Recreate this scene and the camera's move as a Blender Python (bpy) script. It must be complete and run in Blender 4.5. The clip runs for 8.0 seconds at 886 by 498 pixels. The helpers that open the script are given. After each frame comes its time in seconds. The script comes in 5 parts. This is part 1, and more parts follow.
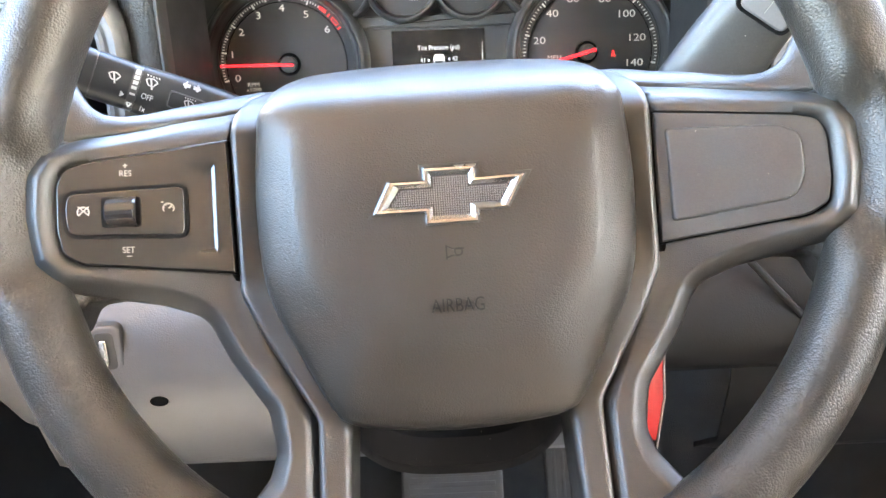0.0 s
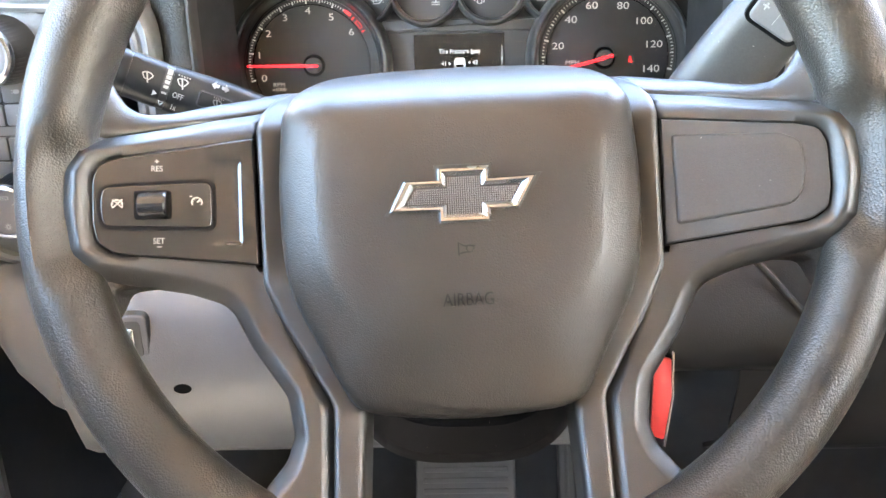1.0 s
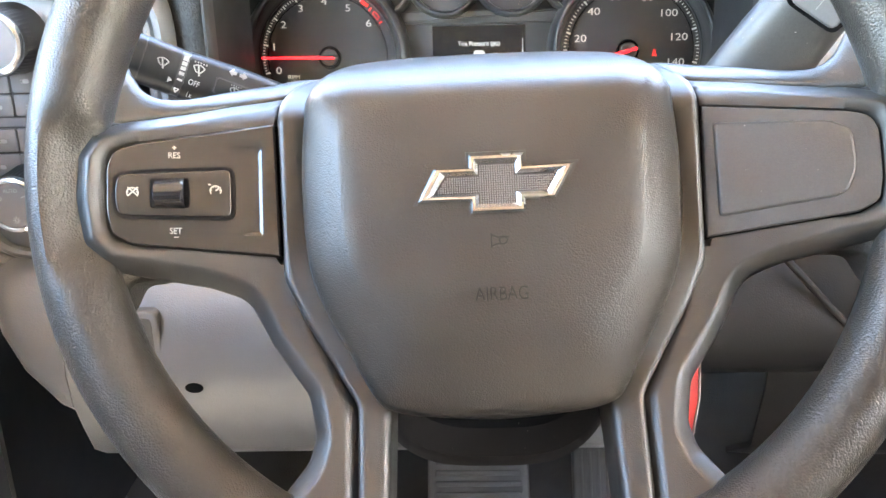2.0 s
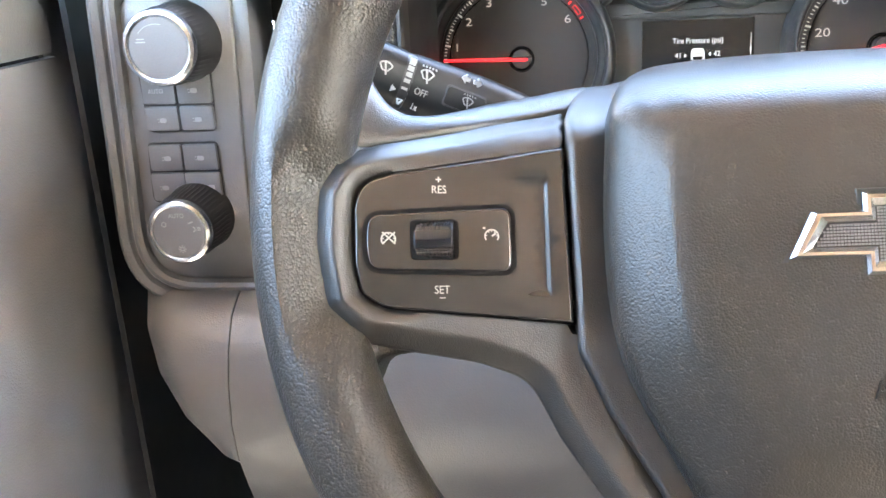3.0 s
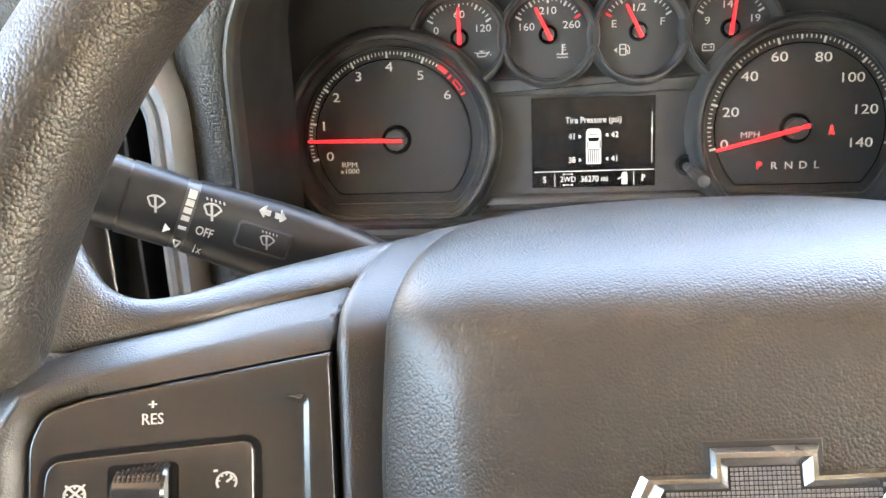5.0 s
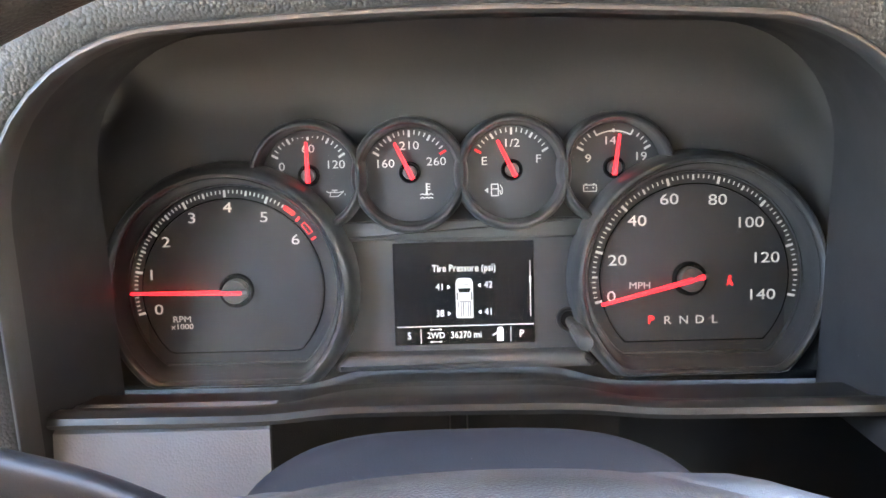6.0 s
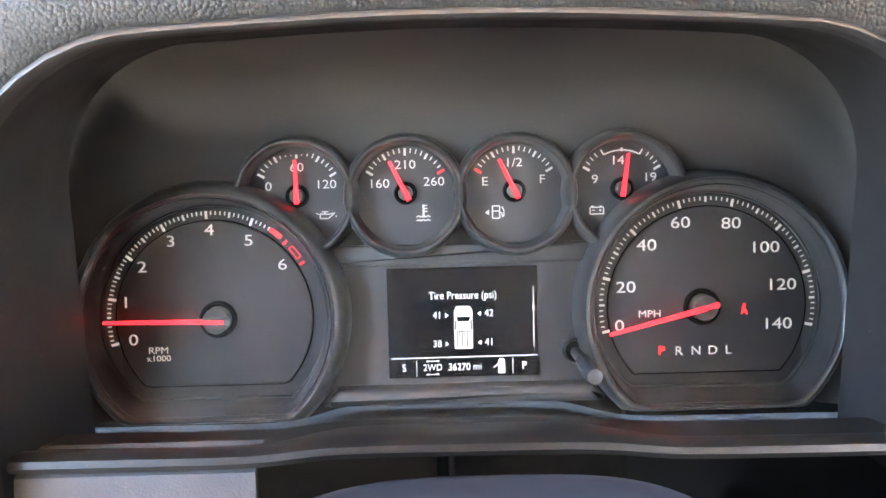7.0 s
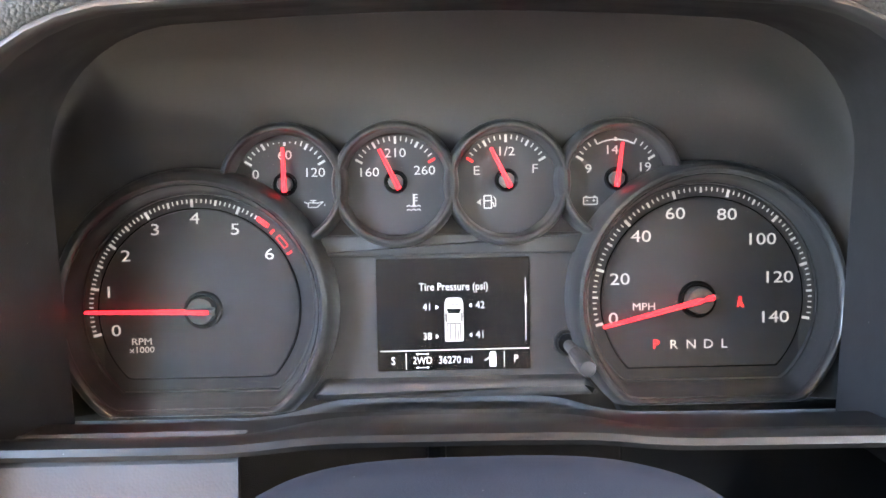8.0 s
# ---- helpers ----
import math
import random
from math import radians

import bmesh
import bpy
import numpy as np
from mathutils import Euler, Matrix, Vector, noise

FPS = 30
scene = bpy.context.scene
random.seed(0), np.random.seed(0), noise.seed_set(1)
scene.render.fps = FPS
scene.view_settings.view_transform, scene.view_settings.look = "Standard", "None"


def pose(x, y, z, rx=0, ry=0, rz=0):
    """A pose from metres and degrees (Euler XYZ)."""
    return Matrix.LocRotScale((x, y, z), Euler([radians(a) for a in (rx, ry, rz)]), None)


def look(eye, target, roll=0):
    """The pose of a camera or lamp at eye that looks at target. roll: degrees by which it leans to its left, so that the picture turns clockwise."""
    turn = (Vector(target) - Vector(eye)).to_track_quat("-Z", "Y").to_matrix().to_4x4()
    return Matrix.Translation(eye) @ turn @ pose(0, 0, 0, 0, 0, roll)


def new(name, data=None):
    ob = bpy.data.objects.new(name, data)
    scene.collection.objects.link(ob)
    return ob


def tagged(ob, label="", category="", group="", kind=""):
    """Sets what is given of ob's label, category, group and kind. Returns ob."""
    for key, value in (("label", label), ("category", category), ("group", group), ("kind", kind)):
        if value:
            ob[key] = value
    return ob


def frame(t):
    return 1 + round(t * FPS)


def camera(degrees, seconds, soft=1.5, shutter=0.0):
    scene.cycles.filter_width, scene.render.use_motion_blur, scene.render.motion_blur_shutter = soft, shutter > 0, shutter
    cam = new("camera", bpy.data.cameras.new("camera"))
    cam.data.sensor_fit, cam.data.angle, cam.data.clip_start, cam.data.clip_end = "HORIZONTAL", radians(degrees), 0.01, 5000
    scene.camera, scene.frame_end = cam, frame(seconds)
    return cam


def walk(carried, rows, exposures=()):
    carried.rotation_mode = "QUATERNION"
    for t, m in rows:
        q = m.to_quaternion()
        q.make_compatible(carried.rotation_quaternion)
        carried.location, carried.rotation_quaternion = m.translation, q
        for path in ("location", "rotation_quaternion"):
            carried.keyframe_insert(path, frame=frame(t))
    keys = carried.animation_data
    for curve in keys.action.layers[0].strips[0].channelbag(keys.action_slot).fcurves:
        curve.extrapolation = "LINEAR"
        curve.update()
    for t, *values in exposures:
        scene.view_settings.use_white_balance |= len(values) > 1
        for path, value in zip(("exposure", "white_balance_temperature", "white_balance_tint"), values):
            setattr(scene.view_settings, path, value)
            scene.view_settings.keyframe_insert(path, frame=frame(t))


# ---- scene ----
cam = camera(54.18, 8.0)
PATH = [
    (0, (-0.0052, -0.0265, 0.8557), (0.0065, 1.8554, 0.1787), -2.28),
    (0.5, (-0.0061, -0.0469, 0.8614), (-0.0469, 1.8364, 0.1896), -2.28),
    (1, (-0.0017, -0.0434, 0.8601), (-0.0391, 1.839, 0.1855), -1.63),
    (1.2, (-0.0016, -0.0393, 0.857), (-0.0376, 1.8439, 0.1847), -1.60),
    (2.3, (-0.0308, -0.0143, 0.8488), (-0.0957, 1.8701, 0.1816), -1.18),
    (2.5, (-0.052, 0.0047, 0.8476), (-0.1897, 1.8852, 0.1806), -1.96),
    (3, (-0.098, 0.0586, 0.8415), (-0.3353, 1.9325, 0.1841), -2.89),
    (3.5, (-0.1143, 0.108, 0.8309), (-0.3683, 1.9788, 0.1708), -3.01),
    (4, (-0.111, 0.1064, 0.8306), (-0.3721, 1.9751, 0.1672), -3.22),
    (4.5, (-0.0857, 0.1071, 0.8438), (-0.3392, 1.9808, 0.1919), -3.29),
    (4.8, (-0.0619, 0.1246, 0.8607), (-0.2918, 2.0052, 0.2202), -3.23),
    (5, (-0.0502, 0.1482, 0.8659), (-0.1958, 2.042, 0.2395), -2.45),
    (5.1, (-0.0419, 0.1585, 0.8694), (-0.1369, 2.0627, 0.2651), -1.95),
    (5.2, (-0.0336, 0.1672, 0.8731), (-0.0758, 2.0783, 0.2849), -1.42),
    (6.3, (-0.0047, 0.2424, 0.8897), (-0.0047, 2.1943, 0.4537), -1.50),
    (6.5, (-0.0097, 0.2468, 0.8867), (0.0114, 2.2018, 0.4654), -1.30),
    (7, (-0.0161, 0.256, 0.8816), (0.0282, 2.2135, 0.4738), -1.11),
    (7.5, (-0.008, 0.2592, 0.8777), (0.0103, 2.217, 0.4696), -1.26),
    (8, (-0.0137, 0.2617, 0.8693), (0.041, 2.225, 0.4921), -0.78),
]
STOPS, KELVIN, TINT = 7.82, 7500, 10
walk(cam, [(t, look(eye, target, roll)) for t, eye, target, roll in PATH], [(0.0, STOPS + 0.25, KELVIN - 250, TINT), (1.2, STOPS + 0.25, KELVIN - 250, TINT), (2.5, STOPS + 0.12, KELVIN - 350, TINT), (3.5, STOPS - 0.08, KELVIN - 500, TINT), (4.5, STOPS + 0.02, KELVIN, TINT), (5.0, STOPS - 0.06, KELVIN + 500, TINT), (6.5, STOPS + 0.25, KELVIN - 500, TINT + 6), (8.0, STOPS + 0.32, KELVIN - 500, TINT + 6)])

# ---- light ----
SUN_DIR = Vector((-0.78, 0.18, -0.58)).normalized()
world = bpy.data.worlds.new("sky")
scene.world = world
world.use_nodes = True
wn = world.node_tree.nodes
sky = wn.new("ShaderNodeTexSky")
sky.sky_type = "NISHITA"
sky.sun_disc = False
sky.sun_elevation = math.asin(-SUN_DIR.z)
sky.sun_rotation = math.atan2(-SUN_DIR.x, -SUN_DIR.y)
world.node_tree.links.new(sky.outputs[0], wn["Background"].inputs[0])
wn["Background"].inputs[1].default_value = 0.05
sun_data = bpy.data.lights.new("sun", "SUN")
sun_data.energy, sun_data.angle, sun_data.color = 5.0, radians(0.6), (1.0, 0.92, 0.80)
sun = new("sun", sun_data)
sun.matrix_world = look((0, 0, 6), Vector((0, 0, 6)) + SUN_DIR)


# the sky's light in the windscreen and in the driver's window
def window_light(name, centre, towards, width, height, power, colour):
    la = bpy.data.lights.new(name, "AREA")
    la.shape, la.size, la.size_y, la.energy, la.color = "RECTANGLE", width, height, power, colour
    ob = new(name, la)
    ob.matrix_world = look(centre, Vector(centre) + Vector(towards))
    return ob


window_light("windscreen_light", (0.30, 0.797, 1.142), (0, -0.52, -0.854), 1.6, 0.40, 0.0130, (0.80, 0.97, 1.0))
window_light("side_window_light", (-0.57, 0.08, 1.04), (1, 0, 0), 0.62, 0.40, 0.026, (0.52, 0.75, 1.0))


# ---- materials ----
def material(name, base, rough=0.5, metal=0.0, vary=0.15, vary_scale=30.0, grain=None, dust=0.0, spec=0.5, rough_vary=0.08, coat=0.0):
    """Principled surface with colour variation at two scales; grain: (kind, cells per metre, depth in metres)."""
    m = bpy.data.materials.new(name)
    m.use_nodes = True
    nt = m.node_tree
    n, l = nt.nodes, nt.links
    b = n["Principled BSDF"]
    b.inputs["Metallic"].default_value = metal
    b.inputs["Specular IOR Level"].default_value = spec
    b.inputs["Coat Weight"].default_value = coat
    co = n.new("ShaderNodeTexCoord")
    big = n.new("ShaderNodeTexNoise")
    pebbled = bool(grain) and grain[0] == "leather"
    big.inputs["Scale"].default_value, big.inputs["Detail"].default_value = vary_scale, 1 if pebbled else 5
    l.new(co.outputs["Object"], big.inputs["Vector"])
    fine = n.new("ShaderNodeTexNoise")
    fine.inputs["Scale"].default_value, fine.inputs["Detail"].default_value = vary_scale * 35, 3
    l.new(co.outputs["Object"], fine.inputs["Vector"])
    add = n.new("ShaderNodeMath")
    add.operation = "ADD"
    l.new(big.outputs["Fac"], add.inputs[0])
    if pebbled:
        add.inputs[1].default_value = 0.5
    else:
        l.new(fine.outputs["Fac"], add.inputs[1])
    ramp = n.new("ShaderNodeMapRange")
    ramp.inputs["From Min"].default_value, ramp.inputs["From Max"].default_value = 0.6, 1.4
    l.new(add.outputs[0], ramp.inputs["Value"])
    mix = n.new("ShaderNodeMix")
    mix.data_type = "RGBA"
    mix.inputs["A"].default_value = (*[c * (1 - vary) for c in base], 1)
    mix.inputs["B"].default_value = (*[min(1, c * (1 + vary)) for c in base], 1)
    l.new(ramp.outputs[0], mix.inputs["Factor"])
    colour = mix.outputs["Result"]
    if dust:
        speck = n.new("ShaderNodeTexNoise")
        speck.inputs["Scale"].default_value, speck.inputs["Detail"].default_value = 900, 1
        l.new(co.outputs["Object"], speck.inputs["Vector"])
        cut = n.new("ShaderNodeMapRange")
        cut.inputs["From Min"].default_value, cut.inputs["From Max"].default_value = 0.79, 0.83
        cut.inputs["To Max"].default_value = dust
        l.new(speck.outputs["Fac"], cut.inputs["Value"])
        dm = n.new("ShaderNodeMix")
        dm.data_type = "RGBA"
        dm.inputs["B"].default_value = (0.45, 0.42, 0.38, 1)
        l.new(cut.outputs[0], dm.inputs["Factor"])
        l.new(colour, dm.inputs["A"])
        colour = dm.outputs["Result"]
    l.new(colour, b.inputs["Base Color"])
    rr = n.new("ShaderNodeMapRange")
    rr.inputs["From Min"].default_value, rr.inputs["From Max"].default_value = 0.3, 0.7
    rr.inputs["To Min"].default_value, rr.inputs["To Max"].default_value = max(0.02, rough - rough_vary), min(1, rough + rough_vary)
    l.new(big.outputs["Fac"], rr.inputs["Value"])
    l.new(rr.outputs[0], b.inputs["Roughness"])
    if grain:
        kind, per_metre, depth = grain
        if kind == "leather":
            warp = n.new("ShaderNodeTexNoise")
            warp.inputs["Scale"].default_value = per_metre * 0.5
            l.new(co.outputs["Object"], warp.inputs["Vector"])
            wv = n.new("ShaderNodeVectorMath")
            wv.operation = "SCALE"
            wv.inputs["Scale"].default_value = 0.2 / per_metre
            l.new(warp.outputs["Color"], wv.inputs[0])
            sm = n.new("ShaderNodeVectorMath")
            l.new(co.outputs["Object"], sm.inputs[0])
            l.new(wv.outputs[0], sm.inputs[1])
            cells = n.new("ShaderNodeTexVoronoi")
            cells.feature = "SMOOTH_F1"
            cells.inputs["Scale"].default_value = per_metre
            cells.inputs["Smoothness"].default_value = 0.22
            l.new(sm.outputs[0], cells.inputs["Vector"])
            # rounded pebbles
            dome = n.new("ShaderNodeMath")
            dome.operation = "POWER"
            dome.inputs[1].default_value = 1.5
            l.new(cells.outputs["Distance"], dome.inputs[0])
            height, sign = dome.outputs[0], True
        else:
            cells = n.new("ShaderNodeTexNoise")
            cells.inputs["Scale"].default_value, cells.inputs["Detail"].default_value = per_metre, 2
            l.new(co.outputs["Object"], cells.inputs["Vector"])
            height, sign = cells.outputs["Fac"], False
        bump = n.new("ShaderNodeBump")
        bump.invert = sign
        bump.inputs["Strength"].default_value, bump.inputs["Distance"].default_value = 1.0, depth
        l.new(height, bump.inputs["Height"])
        l.new(bump.outputs[0], b.inputs["Normal"])
    return m


def glow(name, colour, strength):
    """A lit print or lamp."""
    m = bpy.data.materials.new(name)
    m.use_nodes = True
    b = m.node_tree.nodes["Principled BSDF"]
    b.inputs["Base Color"].default_value = (*[c * 0.55 for c in colour], 1)
    b.inputs["Roughness"].default_value = 0.5
    b.inputs["Emission Color"].default_value = (*colour, 1)
    b.inputs["Emission Strength"].default_value = strength
    return m


RUBBER = material("grained_rubber", (0.0200, 0.0172, 0.0146), 0.38, grain=("leather", 1150, 0.00018), vary=0.2, rough_vary=0.04, spec=0.30)
AIRBAG = material("grained_vinyl", (0.0235, 0.0200, 0.0170), 0.36, grain=("leather", 1450, 0.00012), vary=0.2, rough_vary=0.04, spec=0.28)
SATIN = material("satin_plastic", (0.0165, 0.0146, 0.0128), 0.44, grain=("leather", 2100, 0.00007), vary=0.2, rough_vary=0.05, spec=0.5)
LIPRUBBER = material("fine_grained_rubber", (0.0155, 0.0140, 0.0126), 0.36, grain=("leather", 1800, 0.00011), vary=0.2, rough_vary=0.04)
SMOOTH = material("smooth_plastic", (0.015, 0.0142, 0.0135), 0.21, vary=0.0, dust=0.0, rough_vary=0.0)
EMBLEM = material("dark_emblem_metal", (0.16, 0.16, 0.165), 0.38, metal=0.6, vary=0.1, rough_vary=0.03)
MATTE = material("void_black", (0.006, 0.006, 0.0065), 0.7, vary=0.2, spec=0.2)
SHROUD = material("column_plastic", (0.006, 0.006, 0.0075), 0.7, dust=0.35, grain=("fine", 1500, 0.00006), vary=0.2, spec=0.1)
UNDER = material("right_panel_dark", (0.010, 0.0095, 0.009), 0.55, grain=("leather", 900, 0.00008), vary=0.15, spec=0.2)
LIPMAT = material("hood_lip_plastic", (0.030, 0.029, 0.029), 0.42, grain=("fine", 1500, 0.00003), vary=0.15, rough_vary=0.03)
STALK = material("stalk_plastic", (0.008, 0.008, 0.0085), 0.38, grain=("fine", 2200, 0.00004), vary=0.15, spec=0.22)
STORAGE = material("speckled_plastic", (0.026, 0.025, 0.024), 0.46, grain=("fine", 1800, 0.00012), vary=0.3, dust=0.6)
BLACK = material("black_plastic", (0.009, 0.009, 0.0095), 0.37, vary=0.2, rough_vary=0.04)
JOINT = material("dark_joint", (0.003, 0.003, 0.003), 0.9, vary=0.2, spec=0.1)
PIANO = material("gloss_black", (0.008, 0.008, 0.009), 0.12, vary=0.1)
DASH = material("grey_dash_plastic", (0.099, 0.101, 0.106), 0.42, grain=("leather", 900, 0.00010), vary=0.12)
DASHPAD = material("dark_dash_pad", (0.020, 0.019, 0.018), 0.5, grain=("leather", 700, 0.0004), vary=0.2, spec=0.25)
HOODMAT = material("dark_hood_plastic", (0.015, 0.0145, 0.015), 0.5, dust=0.35, grain=("fine", 1500, 0.00006), vary=0.2, spec=0.3)
LEDGE = material("dark_ledge_plastic", (0.013, 0.0125, 0.012), 0.37, dust=0.35, grain=("fine", 1500, 0.00005), vary=0.2, rough_vary=0.04)
CLUSTER = material("cluster_mask_plastic", (0.043, 0.0415, 0.041), 0.55, grain=("fine", 1500, 0.00005), vary=0.12)
RING = material("gauge_ring_plastic", (0.034, 0.034, 0.035), 0.36, vary=0.1, rough_vary=0.04)
FACE = material("gauge_face_print", (0.020, 0.020, 0.022), 0.55, vary=0.15)
DIAL = material("gauge_dial_print", (0.034, 0.0345, 0.038), 0.5, vary=0.12)
CAP = material("grey_cap_plastic", (0.075, 0.072, 0.070), 0.5, vary=0.1)
BUTTON = material("button_plastic", (0.105, 0.105, 0.108), 0.5, vary=0.1)
CHROME = material("satin_chrome", (0.40, 0.41, 0.43), 0.26, metal=1.0, vary=0.04)
SILVER = material("brushed_silver", (0.62, 0.62, 0.62), 0.22, metal=1.0, vary=0.05, rough_vary=0.03)
DOORMAT = material("door_trim_plastic", (0.20, 0.21, 0.23), 0.55, grain=("leather", 800, 0.0002), vary=0.15)
CARPET = material("dark_carpet", (0.045, 0.045, 0.046), 0.95, grain=("fine", 900, 0.002), vary=0.4)
PEDAL = material("worn_pedal_rubber", (0.055, 0.056, 0.058), 0.6, vary=0.25, vary_scale=60)
RED = material("red_tag_plastic", (0.42, 0.03, 0.03), 0.35, vary=0.08)
WHITE = material("white_tag_plastic", (0.30, 0.28, 0.26), 0.4, vary=0.08)
# tones of the unseen cab parts, chosen for bounce and reflected colour
LINER = material("warm_bounce_ceiling", (0.74, 0.54, 0.37), 0.9, grain=("fine", 800, 0.0005), vary=0.08)
CLOTH = material("dark_cab_trim", (0.10, 0.075, 0.055), 0.85, grain=("fine", 700, 0.0006), vary=0.12)
SEAT = material("unseen_seat_tone", (0.045, 0.040, 0.036), 0.85, grain=("fine", 700, 0.0006), vary=0.12)
PAVING = material("pale_asphalt", (0.14, 0.135, 0.13), 0.9, vary=0.3, vary_scale=2)
PRINT = glow("lit_white_print", (0.80, 0.79, 0.77), 0.0018)
LEGEND = material("white_print", (0.24, 0.24, 0.235), 0.5, vary=0.05)
DIMPRINT = material("grey_print", (0.24, 0.24, 0.245), 0.5, vary=0.05)
EMBOSS = material("shade_dark_emboss", (0.007, 0.0065, 0.006), 0.5, vary=0.1, spec=0.25)
NEEDLE = glow("lit_red_needle", (1.0, 0.02, 0.030), 0.015)
REDPRINT = glow("lit_red_print", (0.9, 0.03, 0.03), 0.010)
SCREEN = material("dark_display_glass", (0.006, 0.006, 0.007), 0.18, vary=0.1, rough_vary=0.02)
PIXELS = glow("lit_display_pixels", (0.93, 0.95, 1.0), 0.0036)


def clear_lens(name):
    """Clear plastic: mostly see-through with a faint mirror image."""
    m = bpy.data.materials.new(name)
    m.use_nodes = True
    n, l = m.node_tree.nodes, m.node_tree.links
    n.remove(n["Principled BSDF"])
    see, gloss, mix, fr = n.new("ShaderNodeBsdfTransparent"), n.new("ShaderNodeBsdfGlossy"), n.new("ShaderNodeMixShader"), n.new("ShaderNodeFresnel")
    gloss.inputs["Roughness"].default_value = 0.32
    fr.inputs["IOR"].default_value = 1.3
    l.new(fr.outputs[0], mix.inputs[0])
    l.new(see.outputs[0], mix.inputs[1])
    l.new(gloss.outputs[0], mix.inputs[2])
    l.new(mix.outputs[0], n["Material Output"].inputs[0])
    return m


LENS = clear_lens("clear_cluster_lens")


# ---- mesh helpers ----
def mesh_object(name, bm, mat, sharp=35):
    bmesh.ops.recalc_face_normals(bm, faces=bm.faces)
    me = bpy.data.meshes.new(name)
    bm.to_mesh(me)
    bm.free()
    me.materials.append(mat)
    for p in me.polygons:
        p.use_smooth = True
    me.set_sharp_from_angle(angle=radians(sharp))
    return new(name, me)


def part(name, bm, mat, parent, label="", sharp=35):
    """Links a bmesh as one mesh under a thing or a part."""
    ob = mesh_object(name, bm, mat, sharp)
    ob.parent = parent
    if label:
        tagged(ob, label)
    return ob


def thing(name, label, category, m=None, kind="", group=""):
    ob = new(name)
    ob.empty_display_size = 0.02
    ob.matrix_world = m or Matrix.Identity(4)
    return tagged(ob, label, category, group, kind)


def fillet(points, n=6):
    """A closed outline from (x, y, radius) corners."""
    out = []
    k = len(points)
    for i in range(k):
        p = Vector(points[i][:2])
        r = points[i][2] if len(points[i]) > 2 else 0
        a = (Vector(points[i - 1][:2]) - p)
        b = (Vector(points[(i + 1) % k][:2]) - p)
        if r <= 0:
            out.append(p)
            continue
        la, lb = a.length, b.length
        a.normalize(), b.normalize()
        ang = max(0.02, a.angle(b))
        d = min(r / math.tan(ang / 2), la * 0.49, lb * 0.49)
        p0, p1 = p + a * d, p + b * d
        for j in range(n + 1):
            t = j / n
            out.append(p0 * (1 - t) ** 2 + p * 2 * t * (1 - t) + p1 * t * t)
    return [(v.x, v.y) for v in out]


def resample(loop, step):
    """Points along a closed outline at about equal steps, keeping its corners."""
    out = []
    for i, p in enumerate(loop):
        q = loop[(i + 1) % len(loop)]
        d = math.dist(p, q)
        n = max(1, int(round(d / step)))
        if d < 1e-7:
            continue
        for j in range(n):
            t = j / n
            out.append((p[0] * (1 - t) + q[0] * t, p[1] * (1 - t) + q[1] * t))
    return out


def inset(loop, d):
    """The outline moved inward by d (counter-clockwise outlines)."""
    k = len(loop)
    out = []
    for i in range(k):
        a, p, b = Vector(loop[i - 1]), Vector(loop[i]), Vector(loop[(i + 1) % k])
        e0, e1 = (p - a), (b - p)
        if e0.length < 1e-9 or e1.length < 1e-9:
            out.append(tuple(p))
            continue
        e0.normalize(), e1.normalize()
        n0, n1 = Vector((-e0.y, e0.x)), Vector((-e1.y, e1.x))
        m = n0 + n1
        m = m.normalized() if m.length > 1e-6 else n0
        s = 1 / max(0.45, m.dot(n0))
        out.append((p.x + m.x * d * s, p.y + m.y * d * s))
    return out


def ccw(loop):
    area = sum(p[0] * loop[(i + 1) % len(loop)][1] - loop[(i + 1) % len(loop)][0] * p[1] for i, p in enumerate(loop))
    return loop if area > 0 else loop[::-1]


def cap(bm, verts, loop, step, lift, extra=()):
    """Fills an outline with a fine triangle net; lift(x, y) gives the height."""
    from mathutils.geometry import delaunay_2d_cdt
    pts = [Vector(p) for p in loop]
    k = len(pts)
    x0, x1 = min(p.x for p in pts), max(p.x for p in pts)
    y0, y1 = min(p.y for p in pts), max(p.y for p in pts)
    def inside(x, y):
        c = False
        for i in range(k):
            a, b = pts[i], pts[i - 1]
            if (a.y > y) != (b.y > y) and x < (b.x - a.x) * (y - a.y) / (b.y - a.y) + a.x:
                c = not c
        return c
    grid = [Vector(p) for p in extra]
    near = [p.copy() for p in grid]
    nx, ny = int((x1 - x0) / step), int((y1 - y0) / step)
    for i in range(1, nx + 1):
        for j in range(1, ny + 1):
            x, y = x0 + (i + 0.3 * (j % 2)) * step, y0 + j * step
            if inside(x, y) and min((p.x - x) ** 2 + (p.y - y) ** 2 for p in pts) > (step * 0.4) ** 2 and all((p.x - x) ** 2 + (p.y - y) ** 2 > (step * 0.5) ** 2 for p in near):
                grid.append(Vector((x, y)))
    v, e, f, vo, eo, fo = delaunay_2d_cdt(pts + grid, [(i, (i + 1) % k) for i in range(k)], [], 1, 1e-7)
    made = []
    for i, p in enumerate(v):
        o = vo[i][0] if vo[i] else -1
        made.append(verts[o] if 0 <= o < k else bm.verts.new((p.x, p.y, lift(p.x, p.y))))
    for t in f:
        ids = [made[i] for i in t]
        if len(set(ids)) == 3:
            try:
                bm.faces.new(ids)
            except ValueError:
                pass


